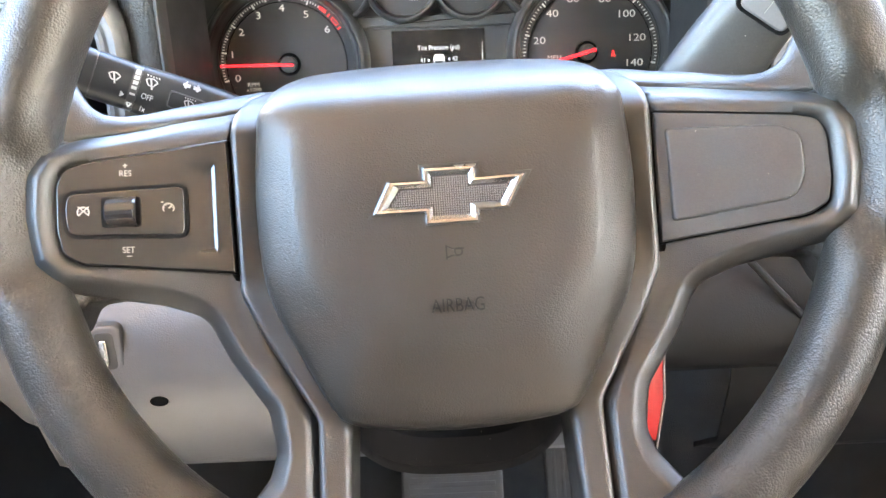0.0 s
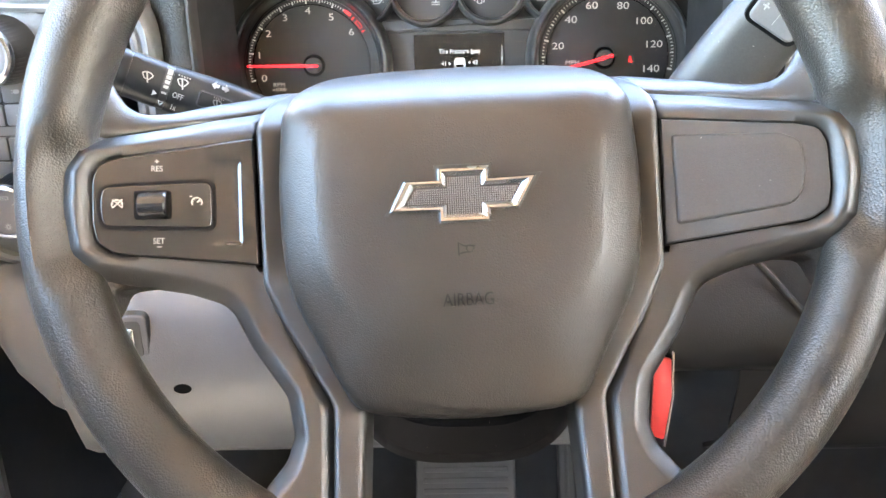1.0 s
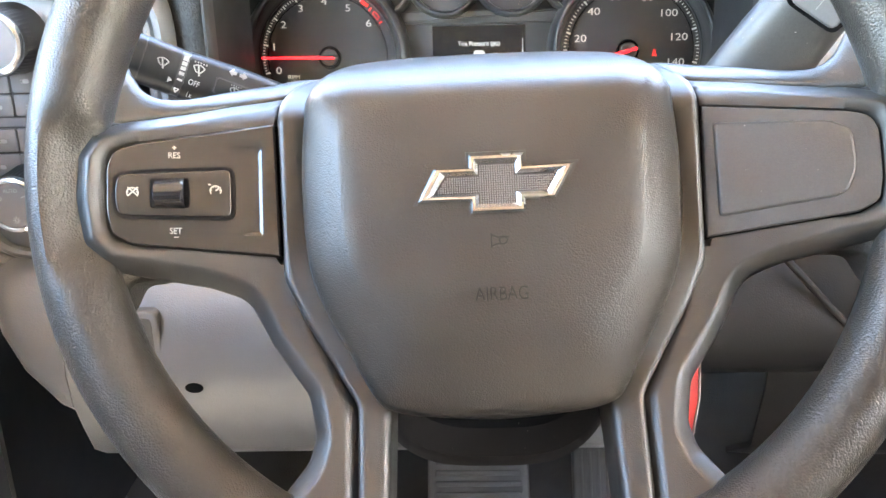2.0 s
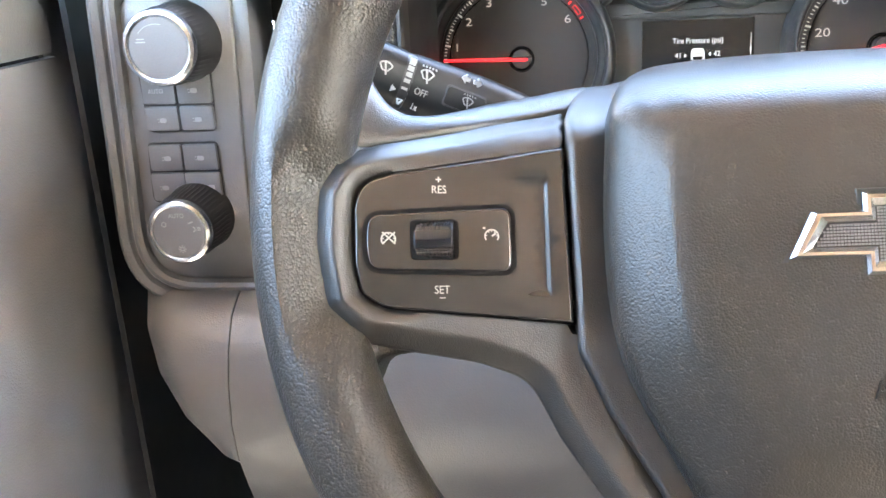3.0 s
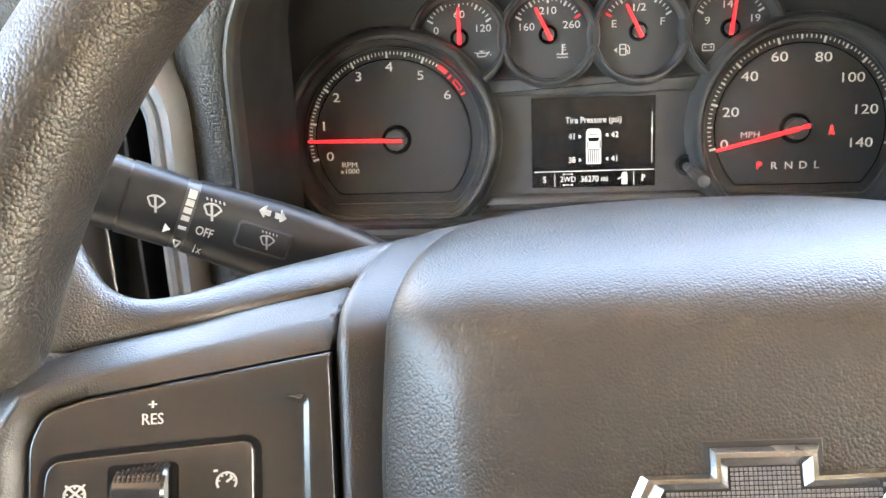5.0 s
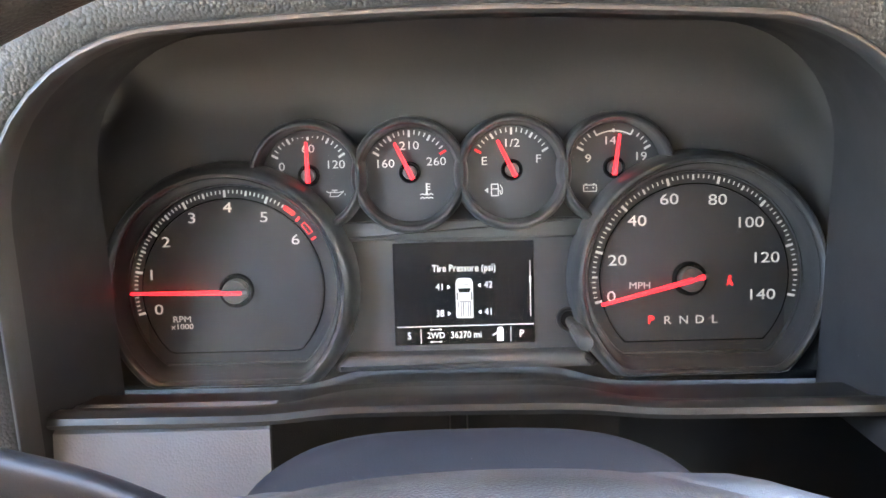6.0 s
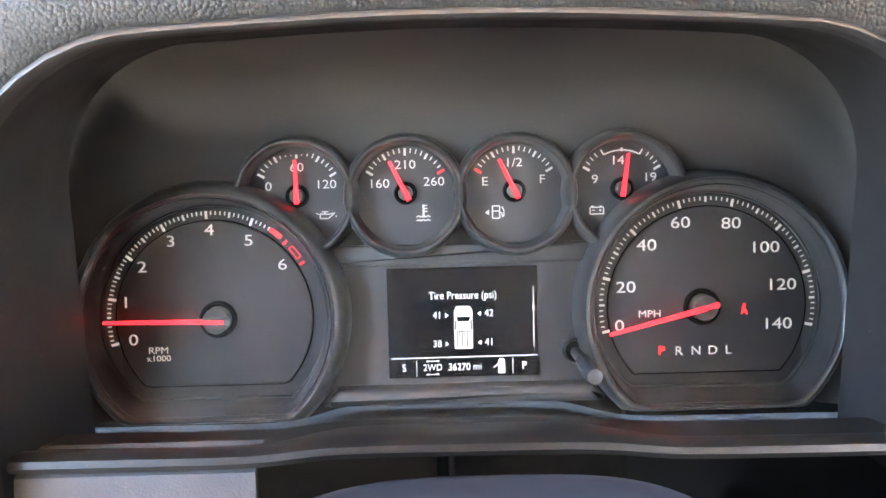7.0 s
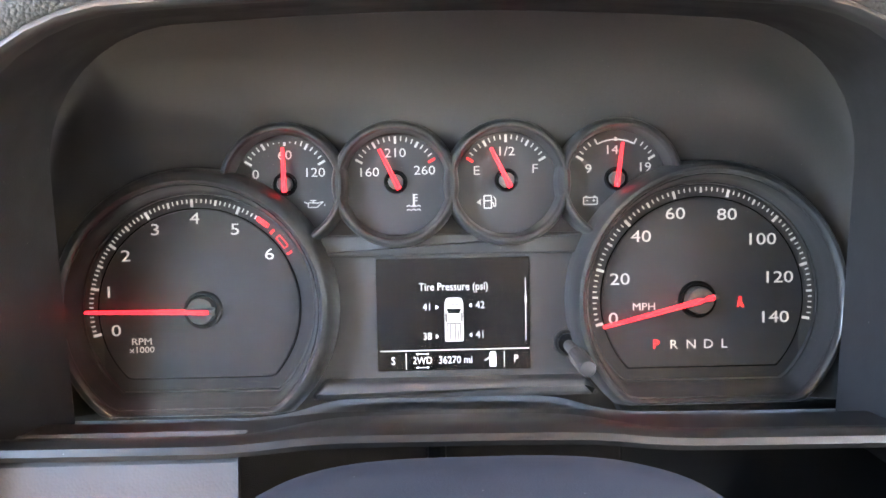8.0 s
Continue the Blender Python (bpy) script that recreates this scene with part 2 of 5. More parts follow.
def rings(bm, loops, closed=True, last=True):
    """Joins equal-length loops of 3D points with quads; returns their vertices."""
    made = [[bm.verts.new(p) for p in loop] for loop in loops]
    k = len(made[0])
    for a, b in zip(made, made[1:]):
        for i in range(k if closed else k - 1):
            j = (i + 1) % k
            bm.faces.new((a[i], a[j], b[j], b[i]))
    return made


def slab(loop, w0, w1, r=0.002, n=4, step=0.004, net=None, warp=None, back=False, edge=None, extra=()):
    """A plate with the outline loop between heights w0 and w1, its front edge rounded by r."""
    bm = bmesh.new()
    loop = ccw(resample(loop, step))
    f = warp or (lambda x, y: 0.0)
    lay = [(0, w0)]
    if edge:
        lay += [(d, w1 + w) for d, w in edge]
    elif r > 0:
        lay += [(r * (1 - math.cos(t * math.pi / 2 / n)), w1 - r + r * math.sin(t * math.pi / 2 / n)) for t in range(n + 1)]
    else:
        lay += [(0, w1)]
    loops, flat = [], []
    for d, w in lay:
        lp = inset(loop, d) if d else loop
        flat.append(lp)
        loops.append([(p[0], p[1], w + f(*p)) for p in lp])
    made = rings(bm, loops)
    if net:
        cap(bm, made[-1], flat[-1], net, lambda x, y: w1 + f(x, y), extra)
    else:
        bm.faces.new(made[-1])
    if back:
        bm.faces.new(made[0][::-1])
    return bm


def rounded(cx, cy, w, h, r, n=6):
    return fillet([(cx - w / 2, cy - h / 2, r), (cx + w / 2, cy - h / 2, r), (cx + w / 2, cy + h / 2, r), (cx - w / 2, cy + h / 2, r)], n)


def disc_loop(cx, cy, r, n=64):
    return [(cx + r * math.cos(2 * math.pi * i / n), cy + r * math.sin(2 * math.pi * i / n)) for i in range(n)]


def lathe(profile, n=48, cx=0.0, cy=0.0, ripple=0.0, ribs=0, between=(0, 0)):
    """Turns (radius, height) pairs about an upright axis; ribs ripple the side between two heights."""
    bm = bmesh.new()
    loops = []
    for r, w in profile:
        loops.append([(cx + (r + (ripple * math.cos(i * math.pi) if between[0] < w < between[1] else 0)) * math.cos(2 * math.pi * i / n),
                       cy + (r + (ripple * math.cos(i * math.pi) if between[0] < w < between[1] else 0)) * math.sin(2 * math.pi * i / n), w) for i in range(n)])
    made = rings(bm, loops)
    if profile[-1][0] > 1e-5:
        bm.faces.new(made[-1])
    return bm


def tube(path, radius, n=10, ends=True):
    """A round bar along points; radius: one number or one for each point."""
    bm = bmesh.new()
    pts = [Vector(p) for p in path]
    rad = radius if isinstance(radius, (list, tuple)) else [radius] * len(pts)
    up = Vector((0, 0, 1))
    loops = []
    for i, p in enumerate(pts):
        t = (pts[min(i + 1, len(pts) - 1)] - pts[max(i - 1, 0)]).normalized()
        a = t.cross(up if abs(t.dot(up)) < 0.95 else Vector((0, 1, 0))).normalized()
        b = t.cross(a)
        loops.append([p + (a * math.cos(2 * math.pi * k / n) + b * math.sin(2 * math.pi * k / n)) * rad[i] for k in range(n)])
    made = rings(bm, loops)
    if ends:
        bm.faces.new(made[0][::-1]), bm.faces.new(made[-1])
    return bm


def box(bm, x0, x1, y0, y1, z0, z1):
    v = [bm.verts.new((x, y, z)) for x in (x0, x1) for y in (y0, y1) for z in (z0, z1)]
    for q in ((0, 1, 3, 2), (4, 6, 7, 5), (0, 4, 5, 1), (2, 3, 7, 6), (0, 2, 6, 4), (1, 5, 7, 3)):
        bm.faces.new([v[i] for i in q])
    return bm


def bars(quads, w0, w1, warp=None):
    """Flat printed strokes: each a convex outline of (x, y) points."""
    bm = bmesh.new()
    for q in quads:
        q = ccw(q)
        a = [bm.verts.new((*p, w0 + (warp(*p) if warp else 0))) for p in q]
        b = [bm.verts.new((*p, w1 + (warp(*p) if warp else 0))) for p in q]
        bm.faces.new(b)
        for i in range(len(q)):
            j = (i + 1) % len(q)
            bm.faces.new((a[i], a[j], b[j], b[i]))
    return bm


def stroke(p, q, width):
    d = (Vector(q) - Vector(p)).normalized() * width / 2
    n = Vector((-d.y, d.x))
    return [tuple(Vector(p) + n), tuple(Vector(p) - n), tuple(Vector(q) - n), tuple(Vector(q) + n)]


def polyline(points, width, close=False):
    pts = list(points) + ([points[0]] if close else [])
    return [stroke(a, b, width) for a, b in zip(pts, pts[1:])]


def arc(cx, cy, r, a0, a1, n=10):
    return [(cx + r * math.cos(radians(a0 + (a1 - a0) * i / n)), cy + r * math.sin(radians(a0 + (a1 - a0) * i / n))) for i in range(n + 1)]


def lettering(name, body, size, place, mat, parent, wide=1.0, bold=0.0, warp=None, thick=0.0001, turn=0.0, shear=0.0):
    """Printed or raised words with the built-in font, centred on place (x, y, height)."""
    cu = bpy.data.curves.new(name, "FONT")
    cu.body, cu.size, cu.align_x, cu.align_y = body, size / 0.7, "CENTER", "CENTER"
    cu.offset, cu.extrude, cu.resolution_u, cu.shear = bold * size, thick, 3, shear
    tmp = bpy.data.objects.new(name, cu)
    scene.collection.objects.link(tmp)
    me = bpy.data.meshes.new_from_object(tmp.evaluated_get(bpy.context.evaluated_depsgraph_get()))
    bpy.data.objects.remove(tmp)
    c, s = math.cos(radians(turn)), math.sin(radians(turn))
    for v in me.vertices:
        x, y = v.co.x * wide, v.co.y
        x, y = place[0] + c * x - s * y, place[1] + s * x + c * y
        v.co = (x, y, place[2] + v.co.z + (warp(x, y) if warp else 0))
    me.materials.clear()
    me.materials.append(mat)
    ob = new(name, me)
    ob.parent = parent
    return ob


def mirror(points):
    return [(-p[0], *p[1:]) for p in points][::-1]

# ---- cab shell ----
def wall(name, boxes, mat, label, category="wall"):
    bm = bmesh.new()
    for b in boxes:
        box(bm, *b)
    return tagged(mesh_object(name, bm, mat), label, category, kind="structure")


# unseen ground, sides, rear and ceiling: openings and tones shape the light
wall("ground", [(-400, 400, -400, 400, -0.66, -0.60)], PAVING, "unseen pale ground around the parked truck, toned for bounce light", "ground")
wall("floor", [(-0.60, 1.20, -0.75, 1.10, -0.06, 0.0)], CARPET, "dark carpeted cab floor", "floor")
wall("wall_front", [(-0.60, 1.20, 1.10, 1.16, -0.06, 0.90)], CARPET, "dark carpeted firewall behind the pedals", "wall")
wall("wall_rear", [(-0.60, 1.20, -0.80, -0.75, -0.06, 1.32)], CLOTH, "unseen dark rear wall of the cab, solid and toned for reflections", "wall")
wall("wall_right", [(1.14, 1.20, -0.75, 1.10, 0.0, 0.86), (1.14, 1.20, -0.15, 1.10, 0.86, 1.26)], CLOTH, "unseen dark passenger side with a rear opening for sun, front closed off to shape light", "wall")
wall("wall_left", [(-0.60, -0.54, -0.75, 1.10, 0.0, 0.82), (-0.60, -0.46, -0.75, -0.24, 0.82, 1.26), (-0.60, -0.46, 0.42, 1.10, 0.82, 1.08)], DOORMAT, "dark driver side of the cab, its unseen window opening sized to shape light", "wall")
# unseen block at seat height, dark to cut bounce onto the lower wheel
wall("unseen_seat_block", [(-0.40, 1.12, -0.75, -0.42, 0.0, 0.34), (0.28, 1.12, -0.42, 0.28, 0.0, 0.34)], SEAT, "unseen dark seat-height block beside the driver, added to set the bounce light", "wall")
wall("ceiling", [(-0.60, 1.20, -0.80, 0.60, 1.26, 1.32)], LINER, "unseen cab ceiling, tinted tan to warm reflections", "ceiling")

# ---- steering wheel ----
wheel = thing("steering_wheel", "black grained truck steering wheel with a chrome emblem and cruise buttons", "steering wheel",
              pose(-0.001, 0.315, 0.75, 65, 0, 0) @ pose(0, 0, 0, 0, 0, 1.6))


def dish(x, y):
    """How far the spokes rise towards the rim."""
    k = max(0.0, min(1.0, (-0.03 - y) / 0.04))
    r = abs(x) * (1 - k) + math.hypot(x, y) * k
    return 0.30 * max(0.0, min(r, 0.172) - 0.092) - 0.0108


def rim():
    bm = bmesh.new()
    loops = []
    n, k = 240, 40
    cx, cy, cw, big = 0.0, 0.0175, 0.006, 0.1735
    for i in range(n):
        a = 2 * math.pi * i / n
        side = abs(math.cos(a))
        # thumb grips above and below the side spokes
        grip = 0.0016 * math.exp(-((math.degrees(math.asin(max(-1, min(1, math.sin(a))))) - 22) / 14) ** 2)
        rx, rw = 0.0158 + grip, 0.0172 + grip * 0.5
        # the inner half sinks where the side spokes cover it
        v = cy + big * math.sin(a)
        sunk = max(0.0, min(1.0, (0.042 - abs(v - 0.006)) / 0.024))
        sunk = sunk * sunk * (3 - 2 * sunk)
        lp = []
        for j in range(k):
            c, q = math.cos(2 * math.pi * j / k), math.sin(2 * math.pi * j / k)
            w = rw * q
            if q > 0:
                h = max(0.0, min(1.0, (0.42 - c) / 0.80))
                w -= sunk * 0.0085 * h * h * (3 - 2 * h) * min(1, q * 1.6)
            lp.append((cx + (big + rx * c) * math.cos(a), cy + (big + rx * c) * math.sin(a), cw + w))
        loops.append(lp)
    loops.append(loops[0])
    rings(bm, loops)
    bmesh.ops.remove_doubles(bm, verts=bm.verts, dist=1e-6)
    return bm


part("rim", rim(), RUBBER, wheel, "black grained rubber rim")

# rubber shoulders that flow from the rim into the side spokes
def along(curve, u):
    for (a, va), (b, vb) in zip(curve, curve[1:]):
        if u <= b:
            t = max(0.0, (u - a) / (b - a))
            t = t * t * (3 - 2 * t) if vb - va > 0.008 else t
            return va + (vb - va) * t
    return curve[-1][1]
# (distance from the axis, height, depth) along the lower and the upper edge
LIP_LOW = [(0.074, 0.0565, -0.0350), (0.085, 0.0545, -0.0315), (0.095, 0.0524, -0.0285), (0.110, 0.0492, -0.0225), (0.125, 0.0455, -0.0140), (0.140, 0.0420, -0.0080), (0.150, 0.0400, -0.0030), (0.166, 0.0385, 0.0040)]
LIP_TOP = [(0.074, 0.0692, -0.0510), (0.085, 0.0680, -0.0480), (0.100, 0.0645, -0.0435), (0.115, 0.0600, -0.0345), (0.128, 0.0546, -0.0240), (0.136, 0.0525, -0.0180), (0.1425, 0.0528, -0.0140), (0.1480, 0.0563, -0.0110), (0.1530, 0.0645, -0.0090), (0.1580, 0.0770, -0.0080), (0.166, 0.0900, -0.0080)]
def curve_at(curve, u):
    """A smooth curve through the table's rows."""
    k = max(i for i in range(len(curve) - 1) if i == 0 or curve[i][0] <= u)
    p0, p1, p2, p3 = (Vector(curve[min(len(curve) - 1, max(0, k + j))]) for j in (-1, 0, 1, 2))
    t = max(0.0, min(1.0, (u - p1.x) / (p2.x - p1.x)))
    q = 0.5 * (2 * p1 + (p2 - p0) * t + (2 * p0 - 5 * p1 + 4 * p2 - p3) * t * t + (3 * p1 - p0 - 3 * p2 + p3) * t ** 3)
    return q.y, q.z
def spoke_lip(s):
    bm = bmesh.new()
    rows = []
    prof = [(-0.02, -0.0080), (0.0, -0.0030), (0.005, 0.0008), (0.03, 0.0018), (0.10, 0.0024), (0.30, 0.0030), (0.55, 0.0030), (0.80, 0.0022), (0.93, 0.0008), (1.0, -0.0012), (1.02, -0.0050), (0.95, -0.0160)]
    for i in range(65):
        u = 0.0768 + (0.166 - 0.0768) * i / 64
        fall = 0.0020 * max(0.0, (0.0795 - u) / 0.0027) ** 2
        row = []
        for t, d in prof:
            # the inner end slants along the surround
            ut = u + 0.0105 * (1 - t) * max(0.0, 1 - i / 24)
            (vl, wl), (vt, wt) = curve_at(LIP_LOW, ut), curve_at(LIP_TOP, ut)
            row.append((s * ut, vl + (vt - vl) * t + d * 0.76, wl + (wt - wl) * t + d * 0.65 - fall))
        rows.append(row)
    rings(bm, rows, closed=False)
    return bm
for s in (1, -1):
    sh = [(0.076, 0.040, 0.003), (0.140, 0.0370, 0.003), (0.1580, 0.0400, 0.006), (0.1760, 0.0600, 0),
          (0.1800, -0.0300, 0), (0.1560, -0.0440, 0.008), (0.1500, -0.0285, 0.006), (0.120, -0.0250, 0), (0.092, 0.020, 0.0)]
    sh = [(s * p[0], *p[1:]) for p in sh]
    part("spoke_shoulder", slab(fillet(sh), -0.026, -0.003, 0.006, 5, 0.004, 0.007, dish), RUBBER, wheel, "grained rubber shoulder behind the spoke")
    part("spoke_lip", spoke_lip(s), LIPRUBBER, wheel, "grained rubber lip above the spoke", sharp=70)

# smooth covers of the side spokes with the lower legs
PLATE = [(0.0900, 0.0377, 0), (0.1440, 0.0290, 0.010), (0.1530, 0.0262, 0.007), (0.1558, 0.0190, 0.012), (0.1558, 0.0000, 0.02), (0.1540, -0.0092, 0.006), (0.1470, -0.0137, 0.010), (0.0886, -0.0199, 0)]
plate_line = fillet(PLATE)
def plate_gap(x, y):
    """Distance from the edge of the switch plate, negative inside."""
    x, best, c = abs(x), 1.0, False
    for i in range(len(plate_line)):
        a, b = plate_line[i - 1], plate_line[i]
        dx, dy = b[0] - a[0], b[1] - a[1]
        k = max(0.0, min(1.0, ((x - a[0]) * dx + (y - a[1]) * dy) / max(1e-12, dx * dx + dy * dy)))
        best = min(best, math.hypot(x - a[0] - k * dx, y - a[1] - k * dy))
        if (a[1] > y) != (b[1] > y) and x < dx * (y - a[1]) / (dy or 1e-9) + a[0]:
            c = not c
    return -best if c else best
def cover_lift(x, y):
    """The cover swells into a ridge round the outer end of the plate."""
    u = abs(x)
    if u < 0.060 or y < -0.03:
        return dish(x, y)
    # the strip above the plate leans back
    over = max(0.0, y - 0.0398 + 0.1615 * (u - 0.0864))
    tuck = 0.010 * max(0.0, min(1.0, (0.0903 - u) / 0.0016)) * max(0.0, min(1.0, (y - 0.030) / 0.012))
    lean = tuck + (0.95 - 6.5 * max(0.0, u - 0.090)) * over * over / (over + 0.002) if u < 0.16 else tuck
    if u < 0.0902 and -0.0206 < y < 0.0382:
        return dish(x, y) - 0.007
    if u < 0.086:
        return dish(x, y) - max(0.0, lean)
    gap = plate_gap(x, y)
    if gap < 0:
        return dish(x, y) - 0.007 * min(1.0, -gap / 0.0005)
    if u < 0.125:
        return dish(x, y) - max(0.0, lean)
    k = min(1.0, (u - 0.125) / 0.034)
    k = k * k * (3 - 2 * k) * max(0.0, min(1.0, (y + 0.03) / 0.012))
    h = max(0.0, min(1.0, gap / 0.0034))
    return dish(x, y) - max(0.0, lean) + 0.03 * k * max(0.0, gap - 0.0034) + 0.0036 * k * h * h * (3 - 2 * h)
BEVEL = ((0, -0.0083), (0.0005, -0.0068), (0.0015, -0.0055), (0.0030, -0.0039), (0.0045, -0.0024), (0.0058, -0.0012), (0.0068, -0.0005), (0.0076, -0.0001), (0.0084, 0.0))
for s in (1, -1):
    co = [(0.0780, 0.0580, 0.0), (0.0950, 0.0530, 0.02), (0.1100, 0.0498, 0.02), (0.1250, 0.0460, 0.02), (0.1400, 0.0422, 0.02), (0.1500, 0.0398, 0.012), (0.1610, 0.0355, 0.010), (0.1680, 0.0240, 0.010), (0.1690, 0.0060, 0.02), (0.1662, -0.0140, 0.010), (0.1560, -0.0240, 0.010),
          (0.1200, -0.0310, 0.02), (0.1040, -0.0370, 0.016), (0.0945, -0.0560, 0.02), (0.0792, -0.0780, 0.014), (0.0762, -0.0950, 0.012), (0.0790, -0.1045, 0.010), (0.0900, -0.1180, 0.010),
          (0.1000, -0.1340, 0.0), (0.0950, -0.1560, 0), (0.0555, -0.1620, 0), (0.0560, -0.0815, 0.012), (0.0730, -0.0455, 0.012), (0.0765, -0.0200, 0.01)]
    co = [(s * p[0], *p[1:]) for p in co]
    part("spoke_cover", slab(fillet(co), -0.022, 0.0025, 0.0080, 7, 0.002, 0.0028, cover_lift, edge=BEVEL, extra=[(s * x, y) for k in (-0.0001, 0.0006) for x, y in resample(inset(ccw(plate_line), k), 0.0014)]), SATIN, wheel, "dark satin plastic spoke cover", sharp=60)

# surround of the airbag with the two inner legs
su = [(0.0, 0.0765, 0), (0.050, 0.0750, 0.01), (0.0680, 0.0735, 0.006), (0.0803, 0.0690, 0.005), (0.0868, 0.0580, 0.02), (0.0898, 0.0490, 0.02), (0.0899, 0.0380, 0.02), (0.0884, -0.0290, 0.012), (0.0800, -0.0470, 0.012), (0.0588, -0.0825, 0.012), (0.0584, -0.1620, 0),
      (0.0470, -0.1620, 0), (0.0445, -0.0850, 0.003), (0.030, -0.0800, 0.003), (0.0, -0.0800, 0)]
su = su[1:-1] + [(-p[0], *p[1:]) for p in su[1:-1]][::-1]
part("hub_surround", slab(fillet(su), -0.030, 0.0036, 0.0055, 6, 0.003, 0.005, lambda x, y: dish(x, y) + 0.0012 - 0.45 * max(0.0, 0.0860 - abs(x)) * max(0.0, min(1.0, (abs(x) - 0.060) / 0.012)) * max(0.0, min(1.0, (y + 0.030) / 0.02)) - 7.24 * max(0.0, y - 0.0385) ** 1.5, edge=((0, -0.0075), (0.0003, -0.0026), (0.0008, -0.0014), (0.0016, -0.0006), (0.0028, -0.0001), (0.0040, 0.0))), SATIN, wheel, "smooth black surround of the airbag cover")


AIR_DROP = -0.0085


def airbag():
    """A cover with a flat middle, broad bevels to its sides and a top that rolls far back."""
    half = [(0.0, 0.0768), (0.028, 0.0758), (0.0475, 0.0728), (0.0595, 0.0690), (0.0692, 0.0600), (0.0742, 0.0472), (0.0758, 0.0350), (0.0772, 0.0100), (0.0760, -0.0180), (0.0715, -0.0370), (0.0600, -0.0600), (0.0500, -0.0785), (0.0430, -0.0838), (0.0300, -0.0864), (0.0, -0.0885)]
    flat = [(0.0, 0.0345), (0.022, 0.0343), (0.040, 0.0338), (0.0500, 0.0325), (0.0560, 0.0290), (0.0585, 0.0250), (0.0595, 0.0200), (0.0592, 0.0050), (0.0575, -0.0170), (0.0530, -0.0300), (0.0430, -0.0430), (0.0350, -0.0510), (0.0290, -0.0540), (0.0200, -0.0550), (0.0, -0.0560)]
    def full(h):
        return h + [(-x, y) for x, y in h[-2:0:-1]]
    def smooth(lp, n=3):
        out = []
        k = len(lp)
        for i in range(k):
            p0, p1, p2, p3 = (Vector(lp[(i + j) % k]) for j in (-1, 0, 1, 2))
            for q in range(n):
                t = q / n
                out.append(tuple(0.5 * ((2 * p1) + (p2 - p0) * t + (2 * p0 - 5 * p1 + 4 * p2 - p3) * t * t + (3 * p1 - p0 - 3 * p2 + p3) * t ** 3)))
        return out
    o, f = smooth(full(half)), smooth(full(flat))
    def mixl(t, w):
        return [(a[0] * (1 - t) + b[0] * t, a[1] * (1 - t) + b[1] * t, w) for a, b in zip(o, f)]
    o, f = [(x * 1.015, y * 1.015) for x, y in o], [(x * 1.015, y * 1.015) for x, y in f]
    lay = [(-0.02, -0.010), (-0.01, 0.000), (0.0, 0.006), (0.025, 0.0098), (0.09, 0.0124), (0.20, 0.0148), (0.45, 0.0184), (0.68, 0.0212), (0.84, 0.0230), (0.95, 0.0243), (1.05, 0.02505)]
    loops = [mixl(t, w) for t, w in lay]
    for sc, w in ((0.90, 0.0256), (0.75, 0.0262), (0.5, 0.0268), (0.25, 0.0271)):
        loops.append([(p[0] * sc, -0.010 * (1 - sc) + p[1] * sc, w) for p in loops[len(lay) - 1]])
    bm = bmesh.new()
    made = rings(bm, loops)
    c = bm.verts.new((0, -0.010, 0.0272))
    for v in bm.verts:
        lean = max(0.0, v.co.y - 0.044)
        v.co.z += AIR_DROP - lean * (0.75 + 22 * lean)
    for i in range(len(made[-1])):
        bm.faces.new((made[-1][i], made[-1][(i + 1) % len(made[-1])], c))
    return bm


part("airbag_cover", airbag(), AIRBAG, wheel, "grained black vinyl airbag cover", sharp=60)

# emblem: a slanted cross with a bright rim and a dark mesh field
EM = [(-0.0245, 0.0068), (-0.0108, 0.0068), (-0.0108, 0.0118), (0.0108, 0.0118), (0.0108, 0.0068), (0.0305, 0.0072), (0.0225, -0.0066), (0.0108, -0.0066), (0.0108, -0.0115), (-0.0108, -0.0115), (-0.0108, -0.0066), (-0.0312, -0.0064)]
EMo = [(x * 1.02 + 0.0018, y * 1.03 + 0.0030) for x, y in ccw(EM)]
emblem = part("emblem", slab(inset(EMo, -0.0010), 0.0245 + AIR_DROP, 0.0268 + AIR_DROP, 0.0003, 1, 1.0), BLACK, wheel, "cross-shaped chrome emblem with a dark textured field")
EMi = ccw([(-0.0200, 0.0036), (-0.0072, 0.0036), (-0.0072, 0.0080), (0.0072, 0.0080), (0.0072, 0.0036), (0.0238, 0.0040), (0.0194, -0.0034), (0.0072, -0.0034), (0.0072, -0.0077), (-0.0072, -0.0077), (-0.0072, -0.0034), (-0.0246, -0.0033)])
EMi = [(x + 0.0018, y + 0.0030) for x, y in EMi]
def emblem_rim():
    bm = bmesh.new()
    def mixed(t, w):
        return [(a[0] * (1 - t) + b[0] * t, a[1] * (1 - t) + b[1] * t, w) for a, b in zip(EMo, EMi)]
    rings(bm, [mixed(t, w) for t, w in ((0.07, 0.0262 + AIR_DROP), (0.09, 0.0278 + AIR_DROP), (0.30, 0.0291 + AIR_DROP), (0.55, 0.0291 + AIR_DROP), (0.97, 0.0275 + AIR_DROP), (1.0, 0.0264 + AIR_DROP))])
    return bm
part("emblem_rim", emblem_rim(), CHROME, emblem, "polished chrome rim", sharp=15)
part("emblem_field", slab(EMi, 0.0262 + AIR_DROP, 0.0270 + AIR_DROP, 0.0, 1, 1.0), BLACK, emblem, "dark field")
